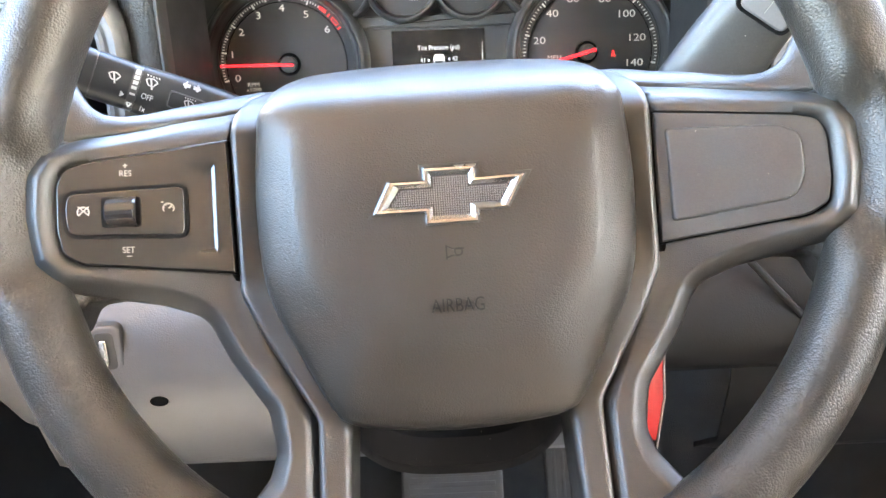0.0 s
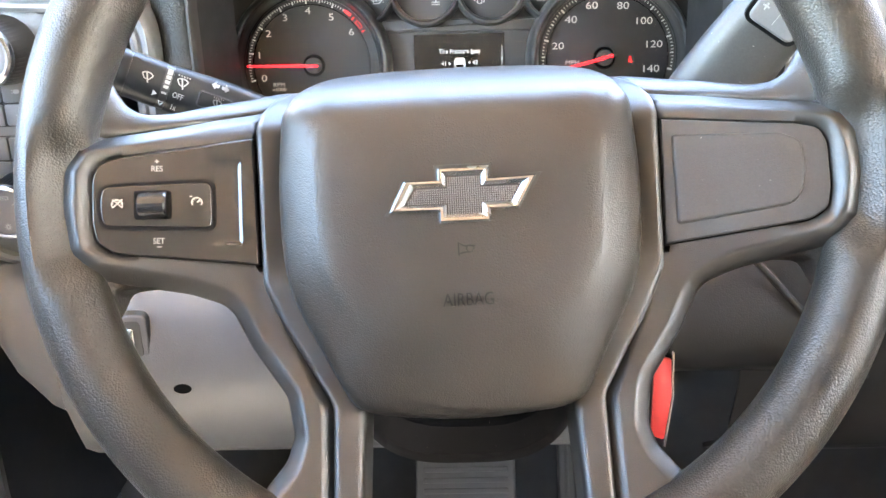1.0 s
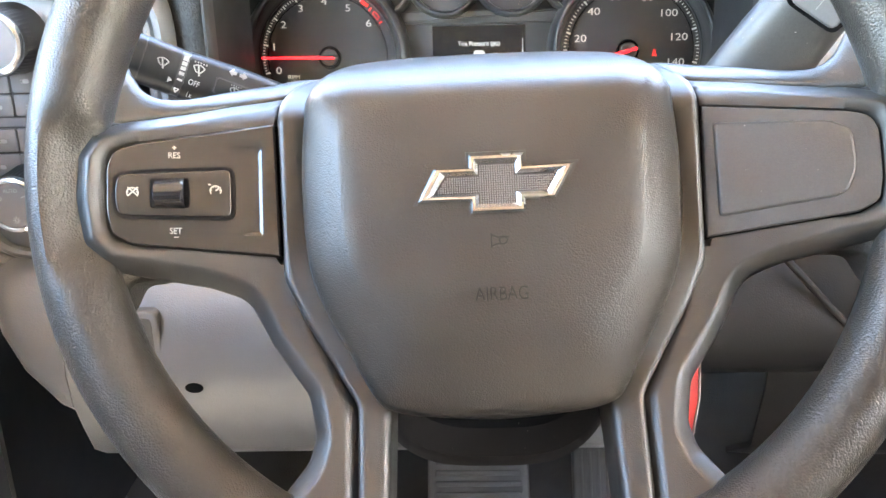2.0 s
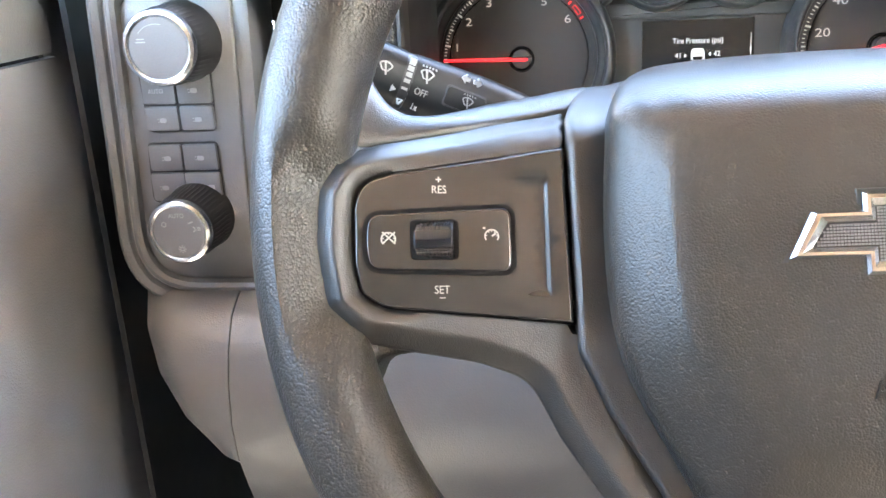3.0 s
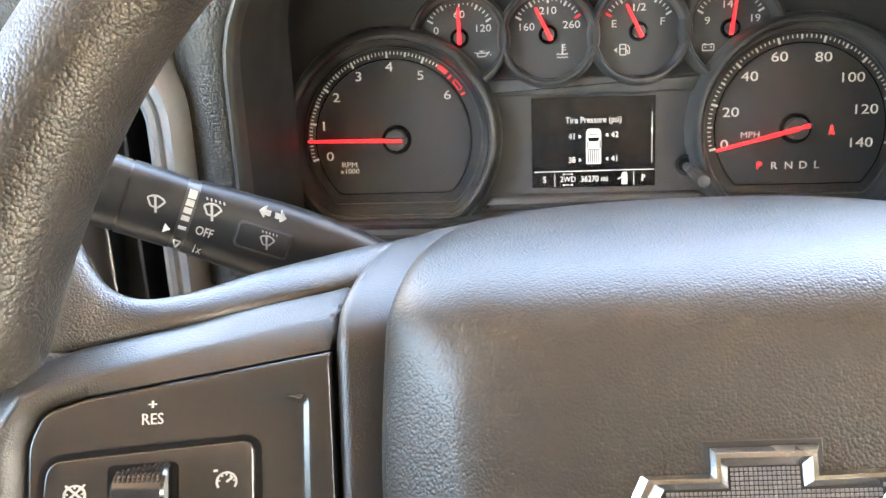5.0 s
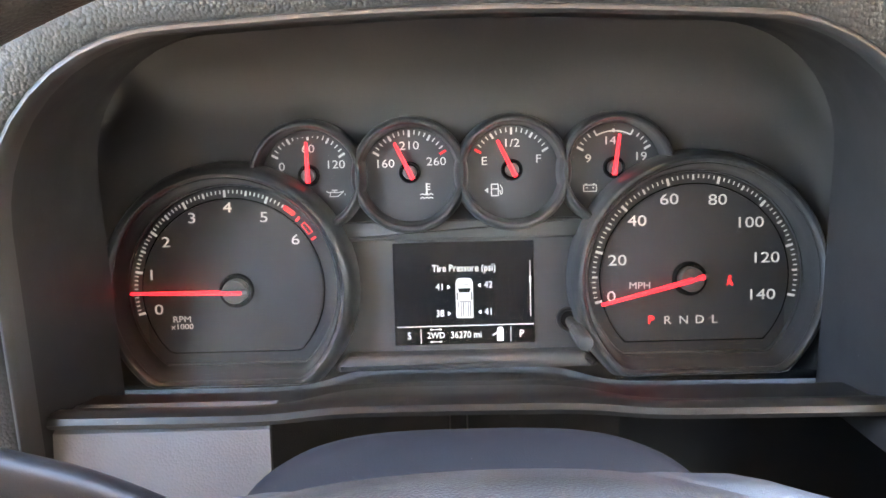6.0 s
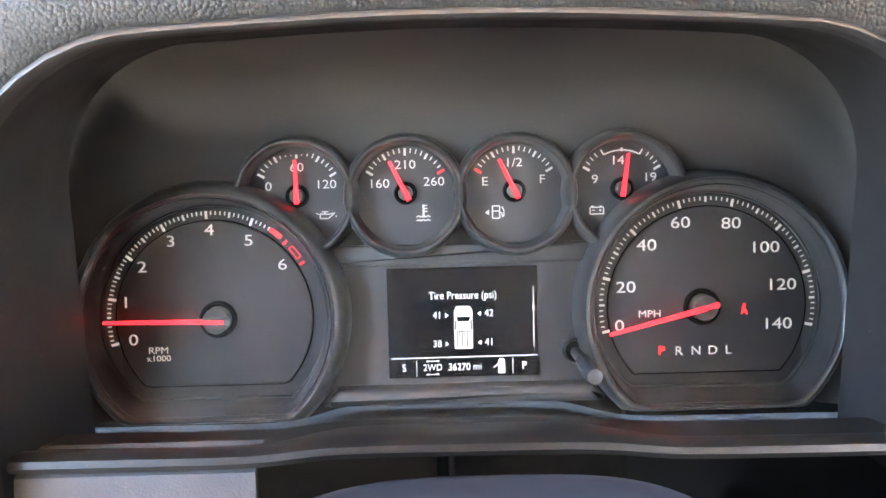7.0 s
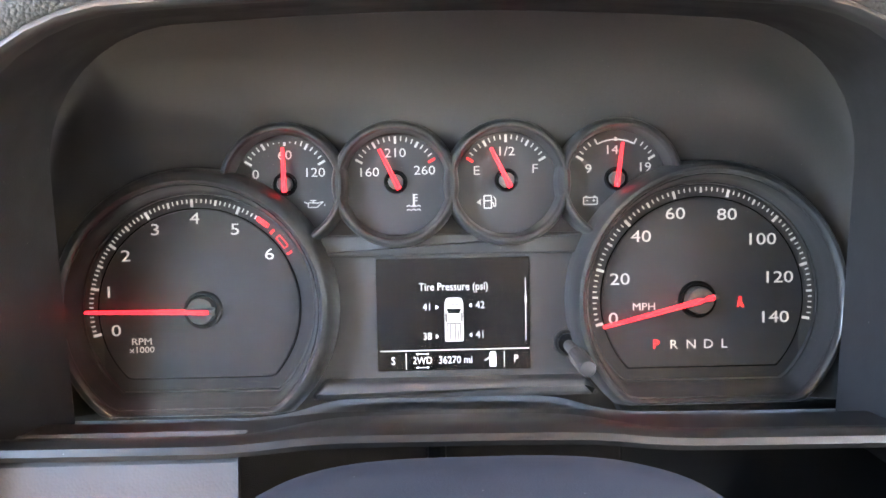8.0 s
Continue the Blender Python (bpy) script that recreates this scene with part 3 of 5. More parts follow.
def mesh_dots():
    quads = []
    inner = inset(EMi, 0.0003)
    def inside(x, y):
        c = False
        for i in range(len(inner)):
            a, b = inner[i], inner[i - 1]
            if (a[1] > y) != (b[1] > y) and x < (b[0] - a[0]) * (y - a[1]) / (b[1] - a[1]) + a[0]:
                c = not c
        return c
    p = 0.00092
    for i in range(-30, 31):
        for j in range(-12, 13):
            x, y = i * p + 0.0018, j * p + 0.0030
            if inside(x, y):
                quads.append([(x - 0.0003, y - 0.0003), (x + 0.0003, y - 0.0003), (x + 0.0003, y + 0.0003), (x - 0.0003, y + 0.0003)])
    return bars(quads, 0.0270 + AIR_DROP, 0.0275 + AIR_DROP)
tagged(part("emblem_mesh", mesh_dots(), EMBLEM, emblem, "fine square mesh"), kind="stuff")

# embossed horn sign and word, coloured dark in place of relief shading
HX, HY, HK = 0.0018, -0.0192, 0.72
def hs(x0, y0, x1, y1):
    return stroke((HX + x0 * HK, HY + y0 * HK), (HX + x1 * HK, HY + y1 * HK), 0.00055)
horn = [hs(-0.0045, 0.0040, -0.0045, -0.0040), hs(-0.0045, 0.0033, -0.0012, 0.0016), hs(-0.0045, -0.0032, -0.0015, -0.0018), hs(-0.0012, 0.0016, 0.0050, 0.0016), hs(-0.0015, -0.0020, 0.0015, -0.0020)]
horn += polyline(arc(HX + 0.0020 * HK, HY, 0.0015, 0, 360, 14), 0.0005)
part("horn_sign", bars(horn, 0.0266 + AIR_DROP, 0.0273 + AIR_DROP), EMBOSS, wheel, "embossed horn sign, darkened in place of relief shading")
lettering("airbag_lettering", "AIRBAG", 0.0054, (0.0017, -0.0402, 0.0267 + AIR_DROP), EMBOSS, wheel, wide=0.78, thick=0.0004)

# cruise switch plate with its rocker and thumb wheel
gap = [(-x, y) for x, y in plate_line]
sw = inset(ccw(gap), 0.0006)
def face_lift(x, y):
    return 0.30 * (min(abs(x), 0.172) - 0.092) - 0.0108
def pocket_lift(x, y):
    """A bracket that rises towards the hub round a flat pocket."""
    d = min(-0.0953 - x, (y + 0.0110) * 0.9, (0.0280 - y) * 0.9)
    k = 1 - max(0.0, min(1.0, d / 0.0024))
    t = max(0.0, min(1.0, (x + 0.1140) / 0.0170))
    t = t * t * (3 - 2 * t)
    swell = 0.0007 * math.exp(-((x + 0.131) / 0.028) ** 4 - ((y - 0.0074) / 0.0155) ** 4)
    return face_lift(x, y) + 0.0015 * k * t + swell
extra = [(x, y) for x in (-0.0953, -0.0961, -0.0969, -0.0977) for y in [-0.0110 + i * 0.039 / 48 for i in range(49)]]
for x in [-0.0990 - i * 0.0009 for i in range(15)]:
    extra += [(x, y) for y in (-0.0110, -0.0101, -0.0093, 0.0263, 0.0271, 0.0280)]
extra += [p for p in resample(inset(ccw(sw), 0.0013), 0.0012) if min(math.dist(p, q) for q in extra) > 0.0007]
plate = part("cruise_switch_plate", slab(sw, -0.006, 0.0038, 0.0009, 3, 0.002, 0.0026, pocket_lift, extra=extra), SMOOTH, wheel, "smooth dark cruise control plate", sharp=60)
part("plate_gap", slab(gap, -0.006, 0.0006, 0.0, 1, 0.003, 0.005, face_lift), JOINT, plate, "dark joint")
key = fillet([(-0.1078, 0.0176, 0.0032), (-0.1508, 0.0152, 0.0042), (-0.1519, 0.0070, 0.03), (-0.1506, -0.0016, 0.0040), (-0.1078, -0.0028, 0.0032)])
part("rocker_gap", slab([p for p in inset(ccw(key), -0.0013)], 0.0, 0.0048, 0.0, 1, 0.003, 0.005, face_lift), JOINT, plate, "dark joint")
rocker = part("cruise_rocker", slab(key, 0.0, 0.0055, 0.0008, 4, 0.003, 0.005, face_lift), SMOOTH, plate, "raised smooth rocker")
part("thumb_wheel_slot", slab(rounded(-0.1312, 0.0074, 0.0146, 0.0126, 0.0018), 0.0, 0.0060, 0.0003, 1, 0.003, 0.005, face_lift), JOINT, plate, "dark slot")
def thumb_wheel():
    bm = bmesh.new()
    loops = []
    n = 64
    cw = face_lift(-0.1312, 0) - 0.0004
    for x, r in ((-0.1373, 0.0056), (-0.1367, 0.0062), (-0.1257, 0.0062), (-0.1251, 0.0056)):
        loops.append([(x, 0.0074 + r * math.cos(2 * math.pi * i / n), cw + 0.0040 + r * math.sin(2 * math.pi * i / n)) for i in range(n)])
    made = rings(bm, loops)
    bm.faces.new(made[0]), bm.faces.new(made[-1])
    for i in range(10):
        for deg in range(6, 180, 7):
            if 66 < deg < 122:
                continue
            a = radians(deg)
            x = -0.1362 + i * 0.00111
            y, w = 0.0074 + 0.0062 * math.cos(a), cw + 0.0040 + 0.0062 * math.sin(a)
            d = 0.00036
            q = [bm.verts.new((x + sx * d, y - sy * math.sin(a) * d, w + sy * math.cos(a) * d)) for sx, sy in ((-1, 1), (1, 1), (1, -1), (-1, -1))]
            h, e2 = 0.00024, 0.00019
            t = [bm.verts.new((x + sx * e2, y - sy * math.sin(a) * e2 + math.cos(a) * h, w + sy * math.cos(a) * e2 + math.sin(a) * h)) for sx, sy in ((-1, 1), (1, 1), (1, -1), (-1, -1))]
            bm.faces.new(t)
            for e in range(4):
                bm.faces.new((q[e], q[(e + 1) % 4], t[(e + 1) % 4], t[e]))
    return bm
part("thumb_wheel", thumb_wheel(), PIANO, plate, "knurled glossy thumb wheel")
lettering("res_lettering", "RES", 0.0025, (-0.1297, 0.0232, 0.0046), LEGEND, plate, wide=0.85, bold=0.002, warp=face_lift)
lettering("set_lettering", "SET", 0.0025, (-0.1294, -0.0082, 0.0046), LEGEND, plate, wide=0.85, bold=0.002, warp=face_lift)
part("plus_sign", bars([stroke((-0.1306, 0.0266), (-0.1290, 0.0266), 0.00028), stroke((-0.1298, 0.0258), (-0.1298, 0.0274), 0.00028)], 0.0036, 0.0045, face_lift), LEGEND, plate)
part("minus_sign", bars([stroke((-0.1302, -0.0106), (-0.1285, -0.0106), 0.00028)], 0.0036, 0.0045, face_lift), LEGEND, plate)
def gauge_sign(cx, cy, cross):
    q = polyline(arc(cx, cy - 0.0004, 0.0021, -35, 215, 12), 0.0004)
    for a in (10, 55, 90, 125, 170):
        q.append(stroke((cx + 0.0014 * math.cos(radians(a)), cy + 0.0014 * math.sin(radians(a)) - 0.0004), (cx + 0.0019 * math.cos(radians(a)), cy + 0.0019 * math.sin(radians(a)) - 0.0004), 0.0003))
    if cross:
        q += [stroke((cx - 0.0018, cy - 0.0018), (cx + 0.0020, cy + 0.0018), 0.0004), stroke((cx - 0.0018, cy + 0.0018), (cx + 0.0020, cy - 0.0018), 0.0004)]
    else:
        q += [stroke((cx, cy - 0.0004), (cx + 0.0013, cy + 0.0006), 0.0005), stroke((cx - 0.0027, cy + 0.0022), (cx - 0.0019, cy + 0.0022), 0.0005)]
    return bars(q, 0.0054, 0.0059, face_lift)
part("cancel_sign", gauge_sign(-0.1450, 0.0080, True), LEGEND, plate)
part("cruise_sign", gauge_sign(-0.1138, 0.0088, False), LEGEND, plate)

# blank cover on the other spoke
rp = inset(ccw(plate_line), 0.0009)
blank = part("spoke_blank_plate", slab(rp, -0.006, 0.0036, 0.0009, 3, 0.003, 0.005, face_lift), STORAGE, wheel, "speckled dark blanking plate")
part("plate_gap", slab(plate_line, -0.006, 0.0006, 0.0, 1, 0.003, 0.005, face_lift), JOINT, blank, "dark joint")
rpi = [(0.0945, 0.0290, 0.002), (0.1370, 0.0250, 0.008), (0.1450, 0.0210, 0.006), (0.1460, 0.0050, 0.02), (0.1415, -0.0060, 0.008), (0.0945, -0.0110, 0.002)]
part("plate_panel", slab(fillet(rpi), 0.0, 0.0050, 0.0016, 4, 0.003, 0.005, face_lift), STORAGE, blank)


# ---- steering column ----
column = thing("steering_column", "dark plastic steering column shroud behind the wheel", "steering column", pose(0, 0.315, 0.75, 65, 0, 0))
def shroud():
    bm = bmesh.new()
    loops = []
    for w, hx, top, bot in ((-0.045, 0.056, 0.046, -0.098), (-0.055, 0.064, 0.057, -0.112), (-0.080, 0.070, 0.0740, -0.120), (-0.100, 0.073, 0.0835, -0.122), (-0.116, 0.074, 0.0872, -0.123), (-0.130, 0.0745, 0.0880, -0.124), (-0.17, 0.075, 0.0860, -0.124), (-0.24, 0.078, 0.084, -0.112), (-0.30, 0.080, 0.084, -0.10)):
        lp = []
        for i in range(96):
            a = 2 * math.pi * (i + 0.5) / 96
            c, s = math.cos(a), math.sin(a)
            lp.append((hx * math.copysign(abs(c) ** 0.6, c), (top if s > 0 else -bot) * math.copysign(abs(s) ** (0.42 if s > 0 else 0.7), s), w))
        loops.append(lp)
    made = rings(bm, loops)
    bm.faces.new(made[0])
    return bm
part("shroud", shroud(), SHROUD, column)
part("service_clip", slab(rounded(-0.0140, -0.0945, 0.0190, 0.0020, 0.0009), -0.052, -0.047, 0.0005, 2), BUTTON, column, "pale clip under the airbag")
part("hub_shaft", lathe([(0.045, -0.06), (0.045, -0.02), (0.02, -0.018)], 32), BLACK, column)

# wiper and turn stalk
STALK_A, STALK_B = Vector((-0.1847, 0.4136, 0.8025)), Vector((-0.0719, 0.4540, 0.7460))
axis = (STALK_B - STALK_A).normalized()
face = (Vector((0, -1, 0.30)) - axis * Vector((0, -1, 0.30)).dot(axis)).normalized()
up2 = axis.cross(face)
if up2.z < 0:
    up2 = -up2
sm = Matrix((axis, up2, face)).transposed().to_4x4()
sm.translation = STALK_A
stalk = thing("turn_signal_stalk", "black wiper and turn signal stalk with white symbols", "control stalk", sm)
def stalk_section(x0, x1, f, n=28, steps=8, close=(True, True)):
    bm = bmesh.new()
    loops = []
    for i in range(steps + 1):
        x = x0 + (x1 - x0) * i / steps
        h, d = f(x)
        loops.append([(x, h * math.copysign(abs(math.cos(2 * math.pi * k / n)) ** 0.8, math.cos(2 * math.pi * k / n)), d * math.copysign(abs(math.sin(2 * math.pi * k / n)) ** 0.8, math.sin(2 * math.pi * k / n))) for k in range(n)])
    made = rings(bm, loops)
    if close[0]:
        bm.faces.new(made[0])
    if close[1]:
        bm.faces.new(made[-1])
    return bm
def body_r(x):
    t = max(0.0, min(1.0, (x - 0.074) / 0.05))
    return 0.0126 + 0.0016 * min(1.0, max(0.0, (x - 0.033) / 0.030)) - 0.0070 * t * t, 0.0110 - 0.0016 * t
part("tip", stalk_section(-0.0015, 0.0105, lambda x: (0.0082 + 0.0040 * min(1, (x + 0.0015) / 0.003), 0.0080 + 0.0028 * min(1, (x + 0.0015) / 0.003))), STALK, stalk)
part("tip_joint", stalk_section(0.0105, 0.0112, lambda x: (0.0118, 0.0102)), BLACK, stalk)
part("wiper_ring", stalk_section(0.0112, 0.0287, lambda x: (0.0124, 0.0112)), STALK, stalk)
part("ring_groove", stalk_section(0.0287, 0.0330, lambda x: (0.0121, 0.0108)), BLACK, stalk)
part("lever_body", stalk_section(0.0330, 0.125, body_r, steps=18), STALK, stalk)
wz = 0.0113
def wiper_sign(cx, cy, k, drops):
    q = polyline(arc(cx, cy - 0.0018 * k, 0.0046 * k, 42, 138, 8), 0.0007 * k) + [stroke((cx - 0.0034 * k, cy + 0.0013 * k), (cx - 0.0014 * k, cy - 0.0016 * k), 0.0007 * k), stroke((cx + 0.0034 * k, cy + 0.0013 * k), (cx + 0.0014 * k, cy - 0.0016 * k), 0.0007 * k),
          stroke((cx - 0.0014 * k, cy - 0.0016 * k), (cx + 0.0014 * k, cy - 0.0016 * k), 0.0006 * k), stroke((cx - 0.0008 * k, cy + 0.0024 * k), (cx + 0.0012 * k, cy - 0.0036 * k), 0.0009 * k)]
    if drops:
        q += [stroke((cx + (i - 2) * 0.0017 * k, cy + 0.0046 * k), (cx + (i - 2) * 0.0017 * k + 0.0005 * k, cy + 0.0037 * k), 0.0006 * k) for i in range(5)]
    return q
part("wiper_sign", bars(wiper_sign(0.0206, 0.0018, 0.82, False), wz - 0.0004, wz + 0.0001), LEGEND, stalk)
part("ring_marks", bars([[(0.0254, -0.0066), (0.0254, -0.0036), (0.0276, -0.0051)]] + [[(0.0296, y), (0.0322, y), (0.0322, y + h), (0.0296, y + h)] for y, h in ((0.0066, 0.0028), (0.0040, 0.0021), (0.0015, 0.0019), (-0.0010, 0.0016), (-0.0040, 0.0010))], 0.0098, 0.0112), LEGEND, stalk)
part("mist_mark", bars(polyline([(0.0296, -0.0082), (0.0320, -0.0082), (0.0308, -0.0103)], 0.0005, True), 0.0080, 0.0104), LEGEND, stalk)
part("rear_wiper_sign", bars(wiper_sign(0.0382, 0.0046, 0.85, True), 0.0100, 0.0112), LEGEND, stalk)
lettering("off_lettering", "OFF", 0.0029, (0.0380, -0.0028, 0.0110), LEGEND, stalk, wide=0.8, bold=0.005, thick=0.0003)
lettering("single_lettering", "1x", 0.0027, (0.0375, -0.0092, 0.0088), LEGEND, stalk, wide=0.8, bold=0.005, thick=0.0008)
def pointer(cx, cy, s):
    return [[(cx - 0.0022 * s, cy), (cx, cy + 0.0022), (cx, cy - 0.0022)], stroke((cx, cy), (cx + 0.0018 * s, cy), 0.0018)]
part("turn_arrows", bars(pointer(0.0551, 0.0096, 1) + pointer(0.0603, 0.0096, -1), 0.0076, 0.0098), LEGEND, stalk)
part("wash_button_gap", slab(rounded(0.0572, 0.0004, 0.0190, 0.0092, 0.002), 0.004, 0.0110, 0.0002, 1), BLACK, stalk)
part("wash_button", slab(rounded(0.0572, 0.0004, 0.0178, 0.0080, 0.0018), 0.004, 0.0116, 0.0006, 2), STALK, stalk)
part("wash_sign", bars(wiper_sign(0.0582, 0.0004, 0.72, True), 0.0116, 0.0118), LEGEND, stalk)

# column gear lever on the other side
LEV_A, LEV_B = Vector((0.105, 0.420, 0.742)), Vector((0.176, 0.388, 0.854))
lax = (LEV_B - LEV_A).normalized()
lface = (Vector((0, -1, 0.2)) - lax * Vector((0, -1, 0.2)).dot(lax)).normalized()
lup = lface.cross(lax)
lm = Matrix((lax, lup, lface)).transposed().to_4x4()
lm.translation = LEV_A
lever = thing("gear_lever", "dark column gear lever with a plus and minus rocker", "gear lever", lm)
part("lever_arm", stalk_section(-0.02, 0.135, lambda x: (0.021 - 0.004 * max(0, (x - 0.07) / 0.06) - 0.010 * max(0, (x - 0.115) / 0.02), 0.013 - 0.004 * max(0, (x - 0.115) / 0.02)), steps=20), STORAGE, lever)
part("rocker_gap", slab(rounded(0.0985, 0.0, 0.0200, 0.0290, 0.005), 0.004, 0.0134, 0.0004, 1), JOINT, lever)
part("tap_rocker", slab(rounded(0.0985, 0.0, 0.0168, 0.0258, 0.0045), 0.004, 0.0146, 0.0016, 3), BUTTON, lever)
part("plus_sign", bars([stroke((0.0990, 0.0065), (0.0990, 0.0100), 0.0008), stroke((0.0972, 0.0082), (0.1008, 0.0082), 0.0008)], 0.0146, 0.0148), LEGEND, lever)
part("divider", bars([stroke((0.0935, 0.0005), (0.1040, 0.0005), 0.0003)], 0.0146, 0.0148), LEGEND, lever)
part("minus_sign", bars([stroke((0.0990, -0.0098), (0.0990, -0.0062), 0.0008)], 0.0146, 0.0148), LEGEND, lever)


# ---- instrument cluster ----
CM = pose(0, 0.6542, 0.7654, 82, 0, 0)
cluster = thing("instrument_cluster", "dark instrument cluster with six lit dials and a display", "instrument cluster", CM)


def dee(cx, cy, r, flat, n=72, corner=0.35):
    """A circle cut flat below, its two corners sloping."""
    out = []
    for i in range(n):
        a = -math.pi / 2 + 2 * math.pi * (i + 0.5) / n
        x, y = r * math.cos(a), r * math.sin(a)
        if y < -flat:
            k = math.sqrt(max(0, r * r - flat * flat))
            x = max(-k, min(k, x * k / max(1e-6, r * math.cos(math.asin(min(1, flat / r))))))
            y = -flat
        out.append((cx + x, cy + y))
    return out


def dial_ring(cx, cy, r, flat, wide):
    """A rounded outer hoop, a sloping wall with a fine bead, and a step to the face."""
    bm = bmesh.new()
    lay = [(1.03 + wide, 0.0, -0.002), (1.025 + wide, 0.0, 0.0085), (1.014 + wide * 0.9, 0.0003, 0.0135), (1.004 + wide * 0.6, 0.0008, 0.0174), (0.990 + wide * 0.3, 0.0014, 0.0192), (0.974, 0.0022, 0.0196), (0.958, 0.0030, 0.0190), (0.946, 0.0036, 0.0178), (0.943, 0.0038, 0.0166), (0.938, 0.0041, 0.0170), (0.933, 0.0044, 0.0162),
           (0.912, 0.0060, 0.0100), (0.893, 0.0078, 0.0046), (0.886, 0.0084, 0.0038), (0.876, 0.0090, 0.0038), (0.872, 0.0093, 0.0012), (0.865, 0.0096, 0.0)]
    rings(bm, [[(x, y, w) for x, y in dee(cx, cy, r * k, flat - d)] for k, d, w in lay])
    return bm


def tick_quads(cx, cy, r, marks):
    """marks: (degrees, length, width)."""
    out = []
    for a, length, width in marks:
        c, s = math.cos(radians(a)), math.sin(radians(a))
        out.append(stroke((cx + (r - length) * c, cy + (r - length) * s), (cx + r * c, cy + r * s), width))
    return out


def ticks(cx, cy, r, marks, w, mat, parent):
    """Scale marks, each a piece of its own; alike ones share a mesh."""
    shared = {}
    for a, length, width in marks:
        if (length, width) not in shared:
            shared[length, width] = part("tick", bars([stroke((r - length, 0), (r, 0), width)], 0, 0.0002), mat, parent)
            ob = shared[length, width]
        else:
            ob = new("tick", shared[length, width].data)
            ob.parent = parent
        ob.matrix_basis = pose(cx, cy, w, 0, 0, a)


def needle(cx, cy, angle, tail, length, w, width=0.0024):
    c, s = math.cos(radians(angle)), math.sin(radians(angle))
    n = (-s, c)
    def pt(d, o):
        return (cx + d * c + n[0] * o, cy + d * s + n[1] * o)
    bm = bmesh.new()
    low = [bm.verts.new((*p, w)) for p in (pt(-tail, -width / 2), pt(length, -width * 0.32), pt(length, width * 0.32), pt(-tail, width / 2))]
    top = [bm.verts.new((*p, w + 0.0012)) for p in (pt(-tail, -width * 0.2), pt(length, -width * 0.12), pt(length, width * 0.12), pt(-tail, width * 0.2))]
    bm.faces.new(top)
    for i in range(4):
        bm.faces.new((low[i], low[(i + 1) % 4], top[(i + 1) % 4], top[i]))
    return bm


def big_dial(name, label, cx, cy, r, inner_r, wide):
    d = part(name, dial_ring(cx, cy, r, 0.0475, wide), RING, cluster, label)
    part("face_ring", slab(dee(cx, cy, r * 0.872, 0.0385), -0.001, 0.0012, 0.0, 1, 1), FACE, d)
    part("dial_groove", slab(dee(cx, cy - 0.0005, inner_r + 0.0007, 0.0325), 0.0, 0.0016, 0.0, 1, 1), JOINT, d)
    part("dial_plate", slab(dee(cx, cy - 0.0005, inner_r, 0.0317), 0.0, 0.0023, 0.0006, 2, 1), DIAL, d, "dark printed dial plate")
    return d


# engine speed dial
TX, TY = -0.1155, 0.0030
tach = big_dial("tachometer", "engine speed dial with a red needle near idle", TX, TY, 0.0600, 0.0460, 0.045)
def tach_angle(v):
    return 194.0 - v * (194.0 - 92.5) / 4.0
ticks(TX, TY, 0.0502, [(tach_angle(v / 10), 0.0036 if v % 10 == 0 else 0.0026 if v % 5 == 0 else 0.0018, 0.0012 if v % 10 == 0 else 0.0010 if v % 5 == 0 else 0.0006) for v in range(0, 55)], 0.0024, PRINT, tach)
red = []
for r0, r1, v0, v1 in ((0.0484, 0.0502, 5.45, 5.72), (0.0478, 0.0500, 6.02, 6.30)):
    a0, a1 = tach_angle(v0), tach_angle(v1)
    inn, out = arc(TX, TY, r0, a0, a1, 4), arc(TX, TY, r1, a0, a1, 4)
    red += polyline(out, 0.0004) + polyline(inn, 0.0004) + [stroke(inn[0], out[0], 0.0004), stroke(inn[-1], out[-1], 0.0004)]
    if v0 < 6:
        red += [stroke(inn[i], out[i], 0.0014) for i in (1, 2, 3)]
red += tick_quads(TX, TY, 0.0500, [(tach_angle(5.86), 0.0026, 0.0012), (tach_angle(6.44), 0.0026, 0.0011)])
part("red_zone", bars(red, 0.0024, 0.0026), REDPRINT, tach, "lit red warning zone")
for txt, x, y in (("0", -0.1539, -0.0070), ("1", -0.1567, 0.0109), ("2", -0.1484, 0.0274), ("3", -0.1346, 0.0392), ("4", -0.1164, 0.0441), ("5", -0.0982, 0.0388), ("6", -0.0828, 0.0271)):
    lettering("numeral", txt, 0.0052, (x, y, 0.0025), PRINT, tach, wide=1.30)
lettering("rpm_lettering", "RPM", 0.0031, (-0.1424, -0.0122, 0.0025), PRINT, tach, wide=1.15)
lettering("thousand_lettering", "x1000", 0.0028, (-0.1424, -0.0160, 0.0025), PRINT, tach, wide=1.15)
def hub(cx, cy, r, parent):
    part("hub_ring", lathe([(r * 1.42, 0.0020), (r * 1.42, 0.0046), (r * 1.36, 0.0056), (r * 1.22, 0.0060), (r * 1.14, 0.0054), (r * 1.10, 0.0024)], 48, cx, cy), JOINT, parent, "black hub ring")
    part("hub_cap", lathe([(r, 0.002), (r, 0.0088), (r * 0.94, 0.0096), (r * 0.5, 0.0098)], 40, cx, cy), CAP, parent, "grey needle cap")
hub(TX + 0.0020, TY - 0.0008, 0.0061, tach)
part("needle_bar", needle(TX + 0.0020, TY - 0.0008, 178.5, 0.0068, 0.0066, 0.0097, 0.0040), CAP, tach)
part("needle", needle(TX + 0.0020, TY - 0.0010, 179.2, 0.0040, 0.0515, 0.0100, 0.0026), NEEDLE, tach, "lit red needle")

